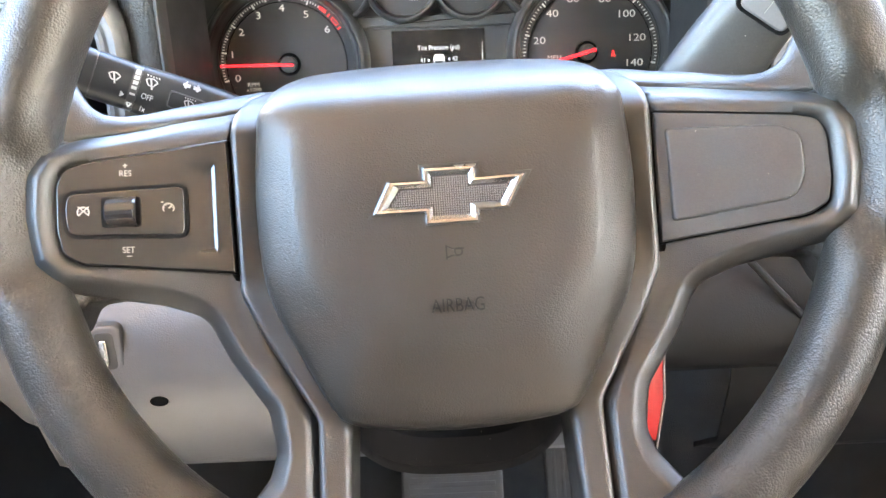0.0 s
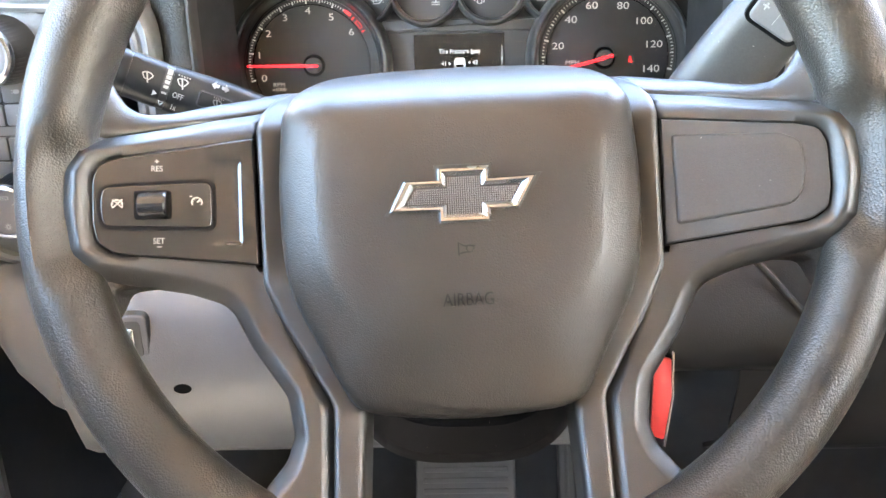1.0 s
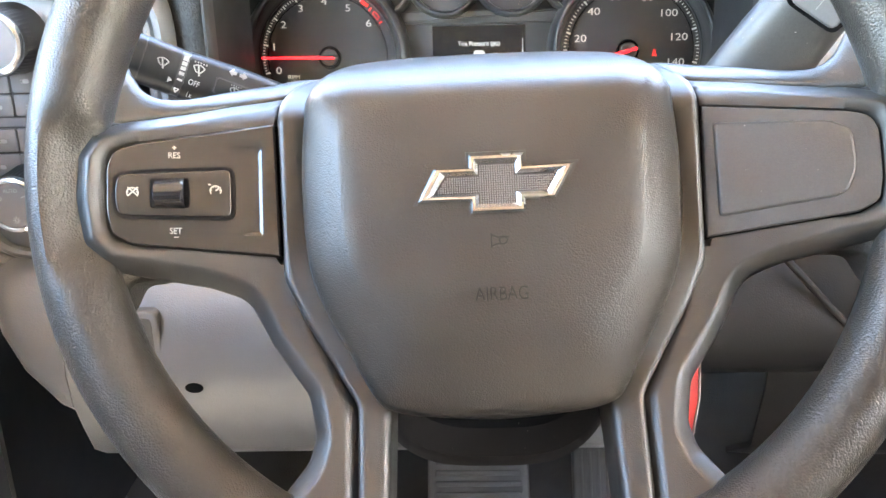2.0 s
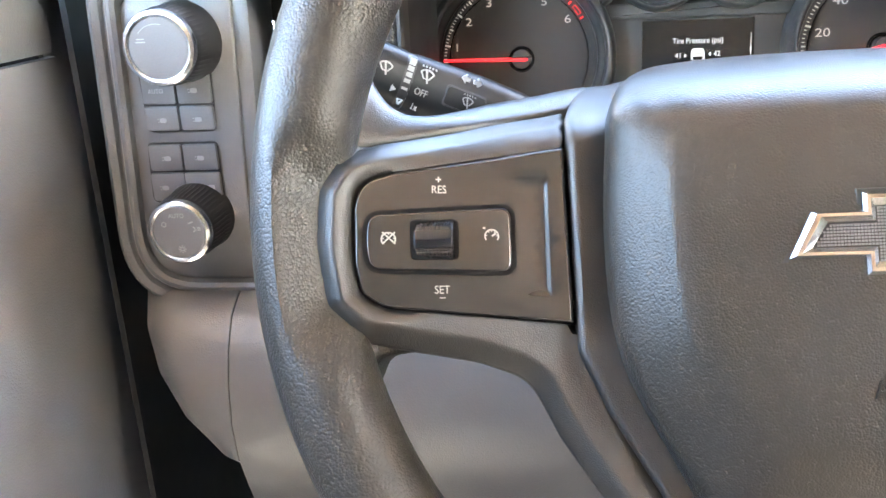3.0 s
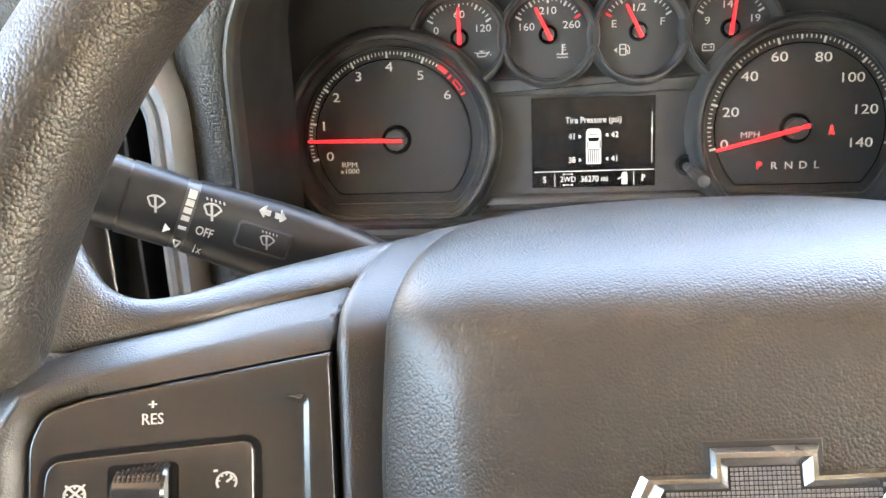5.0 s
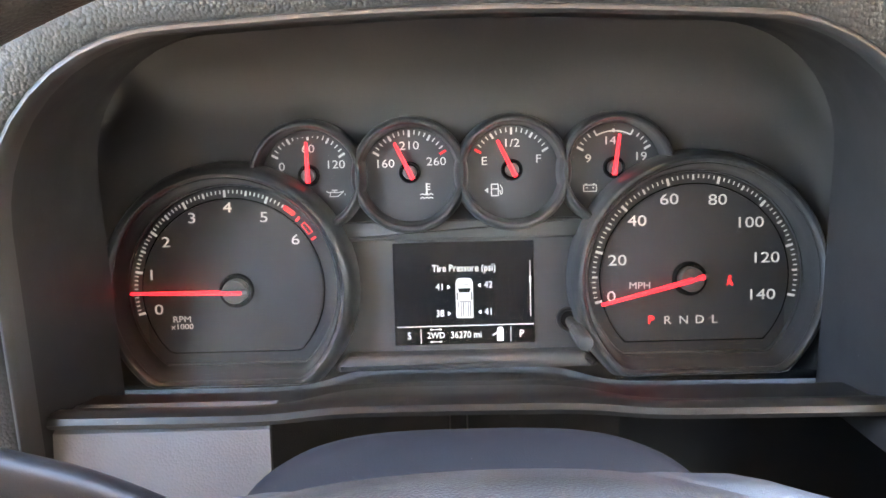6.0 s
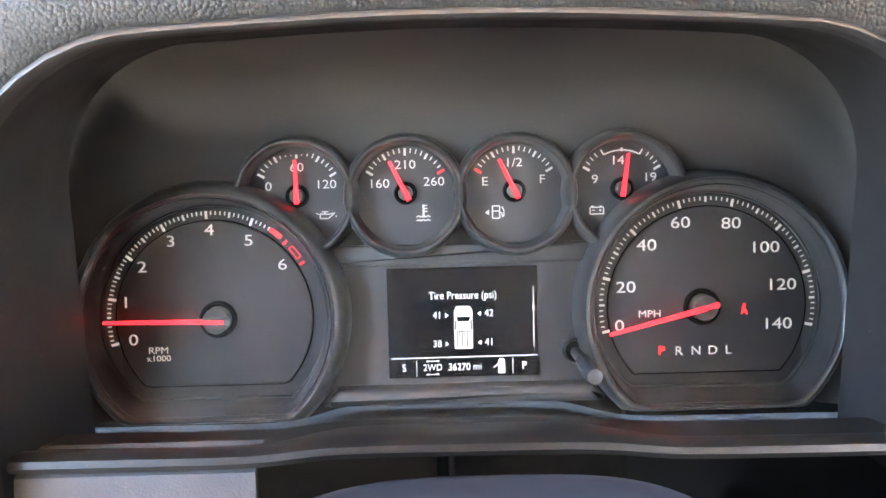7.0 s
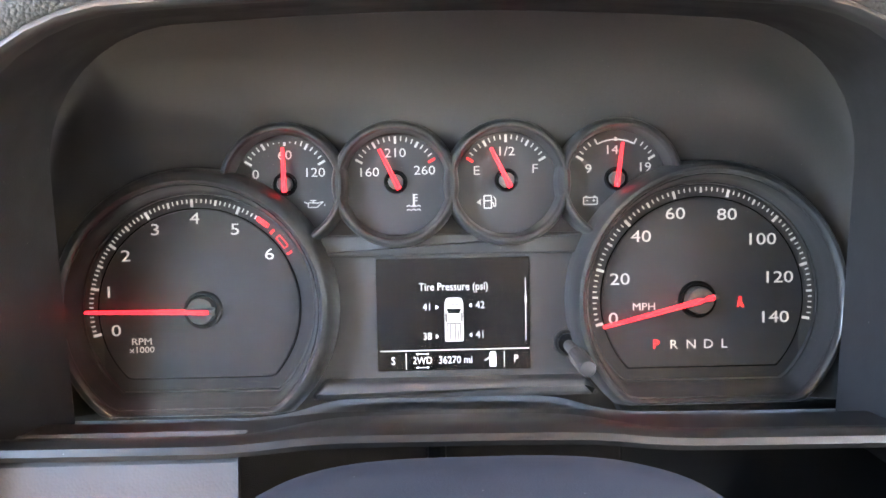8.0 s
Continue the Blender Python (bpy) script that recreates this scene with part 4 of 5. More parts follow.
# road speed dial
SX, SY = 0.1185, 0.0030
speedo = big_dial("speedometer", "road speed dial with a red needle at zero", SX, SY, 0.0612, 0.0474, 0.025)
def sp_angle(v):
    return 193.5 - v * (193.5 + 12.0) / 140.0
ticks(SX, SY, 0.0518, [(sp_angle(v * 2), 0.0036 if v % 10 == 0 else 0.0026 if v % 5 == 0 else 0.0018, 0.0013 if v % 10 == 0 else 0.0010 if v % 5 == 0 else 0.0006) for v in range(0, 71)], 0.0024, PRINT, speedo)
for txt, x, y in (("0", 0.0764, -0.0062), ("20", 0.0796, 0.0122), ("40", 0.0897, 0.0320), ("60", 0.1058, 0.0424), ("80", 0.1301, 0.0416), ("100", 0.1462, 0.0298), ("120", 0.1543, 0.0118), ("140", 0.1523, -0.0070)):
    lettering("numeral", txt, 0.0054, (x, y, 0.0025), PRINT, speedo, wide=1.28)
lettering("mph_lettering", "MPH", 0.0034, (0.0909, -0.0008, 0.0025), PRINT, speedo, wide=1.15)
lettering("gear_letter", "P", 0.0042, (0.0965, -0.0187, 0.0025), REDPRINT, speedo, wide=1.1, bold=0.015)
for txt, x in (("R", 0.1048), ("N", 0.1131), ("D", 0.1212), ("L", 0.1287)):
    lettering("gear_letter", txt, 0.0042, (x, -0.0190, 0.0025), PRINT, speedo, wide=1.1)
belt = polyline(arc(0.1364, 0.0028, 0.0009, 0, 360, 8), 0.0004) + [stroke((0.1364, 0.0016), (0.1346, -0.0022), 0.0008), stroke((0.1364, 0.0016), (0.1384, -0.0022), 0.0008), stroke((0.1350, -0.0006), (0.1380, -0.0006), 0.0008), stroke((0.1348, 0.0014), (0.1378, -0.0022), 0.0005)]
belt = [[(0.1364 + (x - 0.1364) * 0.78, 0.0008 + (y - 0.0008) * 0.85) for x, y in q] for q in belt]
part("belt_lamp", bars(belt, 0.0024, 0.0026), REDPRINT, speedo, "lit red seat belt lamp")
hub(SX - 0.0028, SY - 0.0006, 0.0061, speedo)
part("needle_bar", needle(SX - 0.0028, SY - 0.0006, 14.0, 0.0, 0.0078, 0.0097, 0.0040), CAP, speedo)
part("needle", needle(SX - 0.0028, SY - 0.0006, 194.0, 0.0060, 0.0470, 0.0100, 0.0028), NEEDLE, speedo, "lit red needle")

# four small gauges
small = (("oil_pressure_gauge", -0.0748, 0.0593, 91, ("0", "60", "120")), ("coolant_gauge", -0.0240, 0.0595, 116, ("160", "210", "260")),
         ("fuel_gauge", 0.0272, 0.0595, 116, ("E", "1/2", "F")), ("voltmeter_gauge", 0.0784, 0.0594, 82, ("9", "14", "19")))
for name, cx, cy, ang, words in small:
    cyr = cy - 0.0012
    def clear(bm):
        """Takes away what the large dials would cover."""
        gone = [f for f in bm.faces if min(math.hypot(f.calc_center_median().x - TX, f.calc_center_median().y - TY) / 0.0600, math.hypot(f.calc_center_median().x - SX, f.calc_center_median().y - SY) / 0.0612) < 0.955]
        bmesh.ops.delete(bm, geom=gone, context="FACES")
        return bm
    g = part(name, clear(lathe([(0.0294, -0.002), (0.0288, 0.0090), (0.0280, 0.0128), (0.0274, 0.0136), (0.0266, 0.0144), (0.0256, 0.0144), (0.0249, 0.0134), (0.0245, 0.0110), (0.0236, 0.0010), (0.0234, 0.0)], 144, cx, cyr)), RING, cluster, "small round gauge with a red needle")
    part("face_ring", clear(lathe([(0.0240, -0.001)] + [(0.0240 - i * 0.0012, 0.0008) for i in range(20)], 144, cx, cyr)), DIAL, g, "dark printed face")
    marks = [(150 - i * 120 / 16, 0.0036 if i % 8 == 0 else 0.0030 if i % 4 == 0 else 0.0022, 0.0011 if i % 4 == 0 else 0.0006) for i in range(17)]
    red_i = 16 if name == "coolant_gauge" else 0 if name == "fuel_gauge" else -1
    if name == "voltmeter_gauge":
        marks = [m for i, m in enumerate(marks) if i < 4 or i > 12 or i == 8]
        part("normal_band", bars(polyline(arc(cx, cy, 0.0182, 118, 62, 10), 0.0006) + tick_quads(cx, cy, 0.0210, [(118, 0.0028, 0.0007), (62, 0.0028, 0.0007)]), 0.0010, 0.0012), PRINT, g)
    ticks(cx, cy, 0.0212, [m for i, m in enumerate(marks) if i != red_i], 0.0010, PRINT, g)
    if red_i >= 0:
        part("red_mark", bars(tick_quads(cx, cy, 0.0212, [marks[red_i]]), 0.0010, 0.0012), REDPRINT, g)
    hi = {"oil_pressure_gauge": (-0.0135, 0.0128, 0.0125), "coolant_gauge": (-0.0125, 0.0128, 0.0120), "fuel_gauge": (-0.0138, 0.0128, 0.0128), "voltmeter_gauge": (-0.0128, 0.0128, 0.0118)}[name]
    lettering("numeral", words[0], 0.0041, (cx + hi[0], cy + 0.0045, 0.0011), PRINT, g, wide=1.16)
    lettering("numeral", words[1], 0.0041, (cx + (0.0 if name != "voltmeter_gauge" else -0.002), cy + 0.0132, 0.0011), PRINT, g, wide=1.16)
    lettering("numeral", words[2], 0.0041, (cx + hi[1] + 0.0006, cy + 0.0050, 0.0011), PRINT, g, wide=1.16)
    part("hub_ring", lathe([(0.0055, 0.0008), (0.0055, 0.0026), (0.0050, 0.0034), (0.0041, 0.0030), (0.0038, 0.0014)], 32, cx, cy), PIANO, g)
    part("hub_cap", lathe([(0.0034, 0.001), (0.0034, 0.0050), (0.0031, 0.0055), (0.001, 0.0056)], 32, cx, cy), CAP, g, "grey needle cap")
    part("needle", needle(cx, cy, ang, 0.0038, 0.0165, 0.0056, 0.0024), NEEDLE, g, "lit red needle")
    if name == "oil_pressure_gauge":
        x, y = cx + 0.0130, cy - 0.0095
        q = polyline([(x - 0.0028, y - 0.0014), (x + 0.0012, y - 0.0014), (x + 0.0042, y + 0.0012), (x + 0.0018, y + 0.0006), (x - 0.0026, y + 0.0008)], 0.0005, True) + [stroke((x - 0.0028, y + 0.0004), (x - 0.0046, y + 0.0012), 0.0005), stroke((x - 0.0004, y + 0.0008), (x - 0.0004, y + 0.0018), 0.0006), stroke((x - 0.0018, y + 0.0018), (x + 0.0010, y + 0.0018), 0.0005), stroke((x + 0.0048, y + 0.0), (x + 0.0048, y - 0.0008), 0.0005)]
    elif name == "coolant_gauge":
        x, y = cx + 0.0082, cy - 0.0100
        q = [stroke((x, y - 0.0006), (x, y + 0.0044), 0.0009), [(x - 0.0010, y - 0.0010), (x, y - 0.0018), (x + 0.0010, y - 0.0010), (x, y + 0.0)]] + [stroke((x, y + k), (x + 0.0018, y + k), 0.0005) for k in (0.0012, 0.0026, 0.0040)]
        for k in (-0.0012, -0.0030):
            q += polyline([(x - 0.0034 + i * 0.0011, y + k + (0.0004 if i % 2 else -0.0003)) for i in range(7)], 0.0005)
    elif name == "fuel_gauge":
        x, y = cx - 0.0084, cy - 0.0100
        q = polyline([(x - 0.0020, y - 0.0028), (x - 0.0020, y + 0.0030), (x + 0.0014, y + 0.0030), (x + 0.0014, y - 0.0028)], 0.0006, True) + [stroke((x - 0.0020, y + 0.0006), (x + 0.0014, y + 0.0006), 0.0005)] + polyline([(x + 0.0014, y - 0.0002), (x + 0.0024, y - 0.0004), (x + 0.0026, y - 0.0022), (x + 0.0034, y - 0.0018), (x + 0.0034, y + 0.0010), (x + 0.0024, y + 0.0026)], 0.0005) + [[(x - 0.0056, y), (x - 0.0036, y + 0.0014), (x - 0.0036, y - 0.0014)]]
    else:
        x, y = cx - 0.0120, cy - 0.0100
        q = polyline([(x - 0.0032, y - 0.0018), (x - 0.0032, y + 0.0014), (x + 0.0032, y + 0.0014), (x + 0.0032, y - 0.0018)], 0.0005, True) + [stroke((x - 0.0026, y + 0.0018), (x - 0.0014, y + 0.0018), 0.0007), stroke((x + 0.0014, y + 0.0018), (x + 0.0026, y + 0.0018), 0.0007), stroke((x - 0.0022, y), (x - 0.0010, y), 0.0004), stroke((x + 0.0010, y), (x + 0.0022, y), 0.0004), stroke((x + 0.0016, y + 0.0006), (x + 0.0016, y - 0.0006), 0.0004)]
    part("sign", bars(q, 0.0010, 0.0012), PRINT, g)

# driver display
display = part("driver_display", slab(rounded(0.0017, -0.0025, 0.0716, 0.0526, 0.0006, 2), -0.002, 0.0010, 0.0002, 1), SCREEN, cluster, "dark display with a white truck outline and readings")
DX, DY = 0.0017, -0.0025
dz = 0.0011
lettering("display_title", "Tire Pressure (psi)", 0.0036, (DX + 0.0002, DY + 0.0128, dz), PIXELS, display, wide=0.84, thick=0.00005)
for txt, x, y in (("41", -0.0122, 0.0034), ("42", 0.0125, 0.0040), ("38", -0.0124, -0.0103), ("41", 0.0125, -0.0099)):
    lettering("reading", txt, 0.0034, (DX + x, DY + y, dz), PIXELS, display, wide=0.9, thick=0.00005)
ar = []
for x, y, s in ((-0.0076, 0.0034, 1), (0.0078, 0.0040, -1), (-0.0076, -0.0103, 1), (0.0078, -0.0099, -1)):
    ar.append([(DX + x - 0.0008 * s, DY + y + 0.0012), (DX + x - 0.0008 * s, DY + y - 0.0012), (DX + x + 0.0008 * s, DY + y)])
part("display_arrows", bars(ar, dz, dz + 0.0001), PIXELS, display)
tx, ty = DX + 0.0002, DY - 0.0026
body = fillet([(tx - 0.0044, ty - 0.0102, 0.001), (tx + 0.0044, ty - 0.0102, 0.001), (tx + 0.0044, ty + 0.0080, 0.002), (tx + 0.0034, ty + 0.0104, 0.002), (tx - 0.0034, ty + 0.0104, 0.002), (tx - 0.0044, ty + 0.0080, 0.002)])
part("truck_picture", slab(body, dz - 0.0002, dz + 0.0001, 0.0, 1, 1), PRINT, display, "white truck outline from above")
part("truck_windows", bars([[(tx - 0.0034, ty + 0.0052), (tx + 0.0034, ty + 0.0052), (tx + 0.0026, ty + 0.0030), (tx - 0.0026, ty + 0.0030)], [(tx - 0.0040, ty + 0.0040), (tx - 0.0034, ty + 0.0030), (tx - 0.0034, ty - 0.0010), (tx - 0.0040, ty - 0.0010)], [(tx + 0.0040, ty + 0.0040), (tx + 0.0034, ty + 0.0030), (tx + 0.0034, ty - 0.0010), (tx + 0.0040, ty - 0.0010)]] + [stroke((tx - 0.0030 + i * 0.0012, ty - 0.0022), (tx - 0.0030 + i * 0.0012, ty - 0.0094), 0.00035) for i in range(6)] + [stroke((tx - 0.0034, ty - 0.0018), (tx + 0.0034, ty - 0.0018), 0.0004), stroke((tx - 0.0026, ty + 0.0070), (tx + 0.0026, ty + 0.0070), 0.0003)], dz + 0.0001, dz + 0.0002), SCREEN, display)
part("display_lines", bars([stroke((DX - 0.0345, DY - 0.0168), (DX + 0.0352, DY - 0.0166), 0.0004), stroke((DX - 0.0225, DY - 0.0180), (DX - 0.0225, DY - 0.0256), 0.0003), stroke((DX + 0.0235, DY - 0.0178), (DX + 0.0235, DY - 0.0254), 0.0003), stroke((DX + 0.0338, DY + 0.0165), (DX + 0.0338, DY - 0.0125), 0.0003), stroke((DX + 0.0338, DY + 0.0080), (DX + 0.0338, DY + 0.0050), 0.0009)], dz, dz + 0.0001), PIXELS, display)
for txt, x, sz in (("S", -0.0285, 0.0036), ("2WD", -0.0148, 0.0032), ("36270 mi", 0.0006, 0.0034), ("P", 0.0290, 0.0036)):
    lettering("status_lettering", txt, sz, (DX + x, DY - 0.0216, dz), PIXELS, display, wide=0.88, thick=0.00005)
axles = []
for dx in (-0.0024, 0.0024):
    for dy in (-0.0032, 0.0032):
        axles.append(stroke((DX - 0.0148 + dx, DY - 0.0216 + dy - 0.0004), (DX - 0.0148 + dx, DY - 0.0216 + dy + 0.0004), 0.0010))
for dy in (-0.0032, 0.0032):
    axles.append(stroke((DX - 0.0172, DY - 0.0216 + dy), (DX - 0.0124, DY - 0.0216 + dy), 0.0003))
part("axle_sign", bars(axles, dz, dz + 0.0001), PIXELS, display)
part("door_ajar_sign", bars([[(DX + 0.0165, DY - 0.0250), (DX + 0.0197, DY - 0.0250), (DX + 0.0197, DY - 0.0190), (DX + 0.0189, DY - 0.0178), (DX + 0.0173, DY - 0.0178), (DX + 0.0165, DY - 0.0190)], stroke((DX + 0.0165, DY - 0.0206), (DX + 0.0142, DY - 0.0222), 0.0006)], dz, dz + 0.0001), PIXELS, display)

# mask behind the dials, sloping out to the hood
def arch(x0, x1, top, r, bottom, n=10, bow=0.004):
    """An open arch from the lower left over the top to the lower right."""
    out = [(x0, bottom + (top - r - bottom) * i / 10) for i in range(10)]
    out += [(x0 + r - r * math.cos(math.pi / 2 * i / n), top - r + r * math.sin(math.pi / 2 * i / n)) for i in range(n + 1)]
    w = x1 - x0 - 2 * r
    out += [(x0 + r + w * i / 14, top + bow * math.sin(math.pi * i / 14)) for i in range(1, 14)]
    out += [(x1 - r + r * math.sin(math.pi / 2 * i / n), top - r + r * math.cos(math.pi / 2 * i / n)) for i in range(n + 1)]
    out += [(x1, bottom + (top - r - bottom) * (9 - i) / 10) for i in range(10)]
    return out


def mask():
    bm = bmesh.new()
    ctrl = [(arch(-0.1735, 0.1795, 0.1305, 0.064, -0.046), 0.056), (arch(-0.1785, 0.1835, 0.1160, 0.062, -0.046), 0.030), (arch(-0.1815, 0.1862, 0.1030, 0.060, -0.046), 0.014), (arch(-0.1740, 0.1790, 0.0900, 0.058, -0.046), 0.004), (arch(-0.1500, 0.1540, 0.0680, 0.050, -0.044), 0.0)]
    flat = [[(x, y, w) for x, y in lp] for lp, w in ctrl]
    lay = []
    for i in range(len(flat) - 1):
        four = [flat[max(0, i - 1)], flat[i], flat[i + 1], flat[min(len(flat) - 1, i + 2)]]
        for q in range(4):
            t = q / 4
            row = []
            for p0, p1, p2, p3 in zip(*four):
                p0, p1, p2, p3 = Vector(p0), Vector(p1), Vector(p2), Vector(p3)
                row.append(0.5 * (2 * p1 + (p2 - p0) * t + (2 * p0 - 5 * p1 + 4 * p2 - p3) * t * t + (3 * p1 - p0 - 3 * p2 + p3) * t ** 3))
            lay.append(row)
    lay.append(flat[-1])
    lay.append([(x, y, 0.0) for x, y in arch(-0.06, 0.062, 0.034, 0.006, -0.040, bow=0.0)])
    rings(bm, lay, closed=False)
    return bm
part("cluster_mask", mask(), CLUSTER, cluster, "dark grey mask sloping round the dials", sharp=60)
part("display_surround", slab(rounded(0.001, -0.0045, 0.124, 0.066, 0.004), -0.004, -0.0004, 0.0004, 1), CLUSTER, cluster, "grey panel beside the display")
part("upper_bar", slab(fillet([(-0.062, 0.0255, 0.001), (0.060, 0.0255, 0.001), (0.064, 0.0352, 0.001), (-0.066, 0.0352, 0.001)]), -0.002, 0.0040, 0.0015, 3), CLUSTER, cluster)
part("lower_shelf", slab(fillet([(-0.066, -0.0400, 0.002), (0.070, -0.0400, 0.002), (0.062, -0.0320, 0.003), (-0.058, -0.0320, 0.003)]), -0.002, 0.0110, 0.003, 3), CLUSTER, cluster)
# trip button at the foot of the speed dial
trip = part("trip_button_socket", lathe([(0.0062, 0.0), (0.0062, 0.004), (0.0052, 0.0055), (0.0045, 0.003)], 24, 0.0548, -0.0170), BLACK, cluster)
def trip_stem():
    bm = bmesh.new()
    path = ((0.0552, -0.0178, 0.002, 0.0026), (0.0565, -0.0200, 0.014, 0.0028), (0.0568, -0.0204, 0.0155, 0.0038), (0.0586, -0.0236, 0.030, 0.0038), (0.0588, -0.0240, 0.0315, 0.0034), (0.0589, -0.0242, 0.0322, 0.0012))
    loops = []
    for i, (x, y, w, r) in enumerate(path):
        loops.append([(x + r * (1 + (0.07 if k % 2 and i in (2, 3) else 0)) * math.cos(2 * math.pi * k / 28), y + r * (1 + (0.07 if k % 2 and i in (2, 3) else 0)) * math.sin(2 * math.pi * k / 28), w) for k in range(28)])
    made = rings(bm, loops)
    bm.faces.new(made[-1])
    return bm
part("trip_button", trip_stem(), RING, trip, "ribbed black trip button")

# clear lens, bowed towards the driver
def lens():
    rows = []
    for i in range(13):
        t = i / 12
        v = -0.0435 + t * 0.152
        w = 0.038 + 0.152 * (0.38 * t * t - 0.36 * t)
        x = 0.166 - 0.03 * max(0, (t - 0.75) / 0.25) ** 2
        rows.append([(-x + (2 * x + 0.006) * j / 24, v, w - 0.25 * (x * (j - 12) / 12) ** 2) for j in range(25)])
    bm = bmesh.new()
    rings(bm, rows, closed=False)
    return bm
lens_ob = part("cluster_lens", lens(), LENS, cluster, "clear bowed plastic lens")
lens_ob.visible_shadow = False

# ---- hood over the cluster ----
HOOD = ((0.6250, -0.1660, 0.1720, 0.8940, 0.0600), (0.6000, -0.1680, 0.1730, 0.8946, 0.0660), (0.5700, -0.1715, 0.1755, 0.8942, 0.0700), (0.5560, -0.1738, 0.1772, 0.8936, 0.0730), (0.5490, -0.1750, 0.1780, 0.8934, 0.0740), (0.5458, -0.1760, 0.1786, 0.8939, 0.0745), (0.5445, -0.1772, 0.1794, 0.8950, 0.0750),
        (0.5452, -0.1786, 0.1804, 0.8963, 0.0760), (0.5475, -0.1796, 0.1814, 0.8970, 0.0770), (0.5464, -0.1815, 0.1835, 0.8990, 0.0780), (0.5460, -0.1900, 0.1940, 0.9100, 0.0800), (0.5600, -0.2060, 0.2110, 0.9260, 0.0840), (0.6000, -0.2200, 0.2260, 0.9410, 0.0900), (0.7000, -0.2300, 0.2360, 0.9460, 0.0900))
def hood(a, b):
    bm = bmesh.new()
    rings(bm, [[(x, y, z) for x, z in arch(x0, x1, top, r, 0.715)] for y, x0, x1, top, r in HOOD[a:b]], closed=False)
    return bm
hd = thing("cluster_hood", "dark grained hood arching over the instrument cluster", "dashboard hood")
part("hood_lining", hood(0, 4), HOODMAT, hd, "smooth dark inner lining", sharp=50)
part("hood_lip", hood(3, 9), LIPMAT, hd, "rolled lip", sharp=60)
part("hood_pad", hood(8, 14), DASHPAD, hd, "grained outer pad", sharp=60)


# ---- dashboard ----
dash = thing("dashboard", "dark grey plastic dashboard with a curved knee panel", "dashboard")
def sheet(rows, mat, parent, name, label="", thick=0.004, sharp=40):
    """A curved panel through rows of points, with thickness."""
    bm = bmesh.new()
    rings(bm, rows, closed=False)
    bmesh.ops.recalc_face_normals(bm, faces=bm.faces)
    bmesh.ops.solidify(bm, geom=bm.faces[:], thickness=thick)
    return part(name, bm, mat, parent, label, sharp)
def lerp(a, b, t):
    return a + (b - a) * t
# ledge below the dials with its rolled lip, cut away round the column
def ledge():
    xs = [-0.190 + i * 0.390 / 60 for i in range(61)]
    rows = []
    def hump(x):
        return 1 / (1 + math.exp(-(0.066 - abs(x + 0.002)) / 0.008))
    for y, z, up in ((0.660, 0.7105, 0.010), (0.640, 0.7140, 0.010), (0.610, 0.7225, 0.010), (0.585, 0.7330, 0.007), (0.570, 0.7395, 0.0045), (0.564, 0.7408, 0.0035), (0.5600, 0.7395, 0.0035), (0.5590, 0.7370, 0.0035), (0.5605, 0.7345, 0.0035), (0.5680, 0.7335, 0.0035), (0.600, 0.7290, 0.0035)):
        rows.append([(x, y, z + up * hump(x) - 0.008 * x) for x in xs])
    return rows
sheet(ledge(), LEDGE, dash, "cluster_ledge", "dark ledge with a rolled lip under the dials")
def fascia(x0, x1):
    xs = [lerp(x0, x1, i / 16) for i in range(17)]
    return [[(x, y, z) for x in xs] for y, z in ((0.5820, 0.7375), (0.5660, 0.7362), (0.5622, 0.7330), (0.5600, 0.7180), (0.557, 0.690), (0.552, 0.655), (0.548, 0.644))]
sheet(fascia(-0.174, -0.082), DASH, dash, "fascia_panel", "grey panel beside the column")
# black backing that paints in the dark void right of the column
sheet([[(x, y + 0.10, z - 0.026) for x, y, z in row] for row in fascia(0.084, 0.260)], MATTE, dash, "void_backing", "black sheet standing in for the shaded void beside the column")
# top of the dashboard
top_rows = [[(x, y, z) for x in (-0.54, -0.40, -0.24, 0.0, 0.3, 0.6, 1.14)] for y, z in ((0.68, 0.930), (0.72, 0.940), (0.95, 0.945), (1.10, 0.930))]
sheet(top_rows, DASHPAD, dash, "dash_top", "dark grained dash top")
end_rows = [[(x, y, z) for x in (-0.400, -0.360, -0.30, -0.25, -0.212)] for y, z in ((0.548, 0.836), (0.545, 0.848), (0.552, 0.870), (0.580, 0.905), (0.640, 0.928), (0.690, 0.934))]
sheet(end_rows, DASHPAD, dash, "dash_end", "dark grained pad above the switches")
side_rows = [[(x, y, z) for x in (0.225, 0.30, 0.6, 1.13)] for y, z in ((0.695, 0.936), (0.62, 0.928), (0.59, 0.905), (0.575, 0.84), (0.56, 0.80), (0.555, 0.72), (0.55, 0.64))]
sheet(side_rows, DASH, dash, "centre_panel", "grey centre dash panel")
# knee panel rolling under
def knee(x0f, x1, turned=False):
    prof = ((0.560, 0.648), (0.536, 0.646), (0.520, 0.638), (0.508, 0.622), (0.500, 0.600), (0.497, 0.575), (0.500, 0.550), (0.508, 0.528), (0.518, 0.505), (0.536, 0.490), (0.580, 0.482))
    rows = []
    for y, z in prof:
        x0 = x0f(z)
        rows.append([(lerp(x0, x1, (i / 30) ** 1.3), y + (0.05 * max(0, 1 - (i / 30) ** 1.3 * (x1 - x0) / 0.04) ** 2 if turned else 0), z) for i in range(31)])
    return rows
def knee_left(z):
    t = max(0.0, min(1.0, (0.645 - z) / 0.145))
    return -0.362 + 0.085 * t ** 1.9
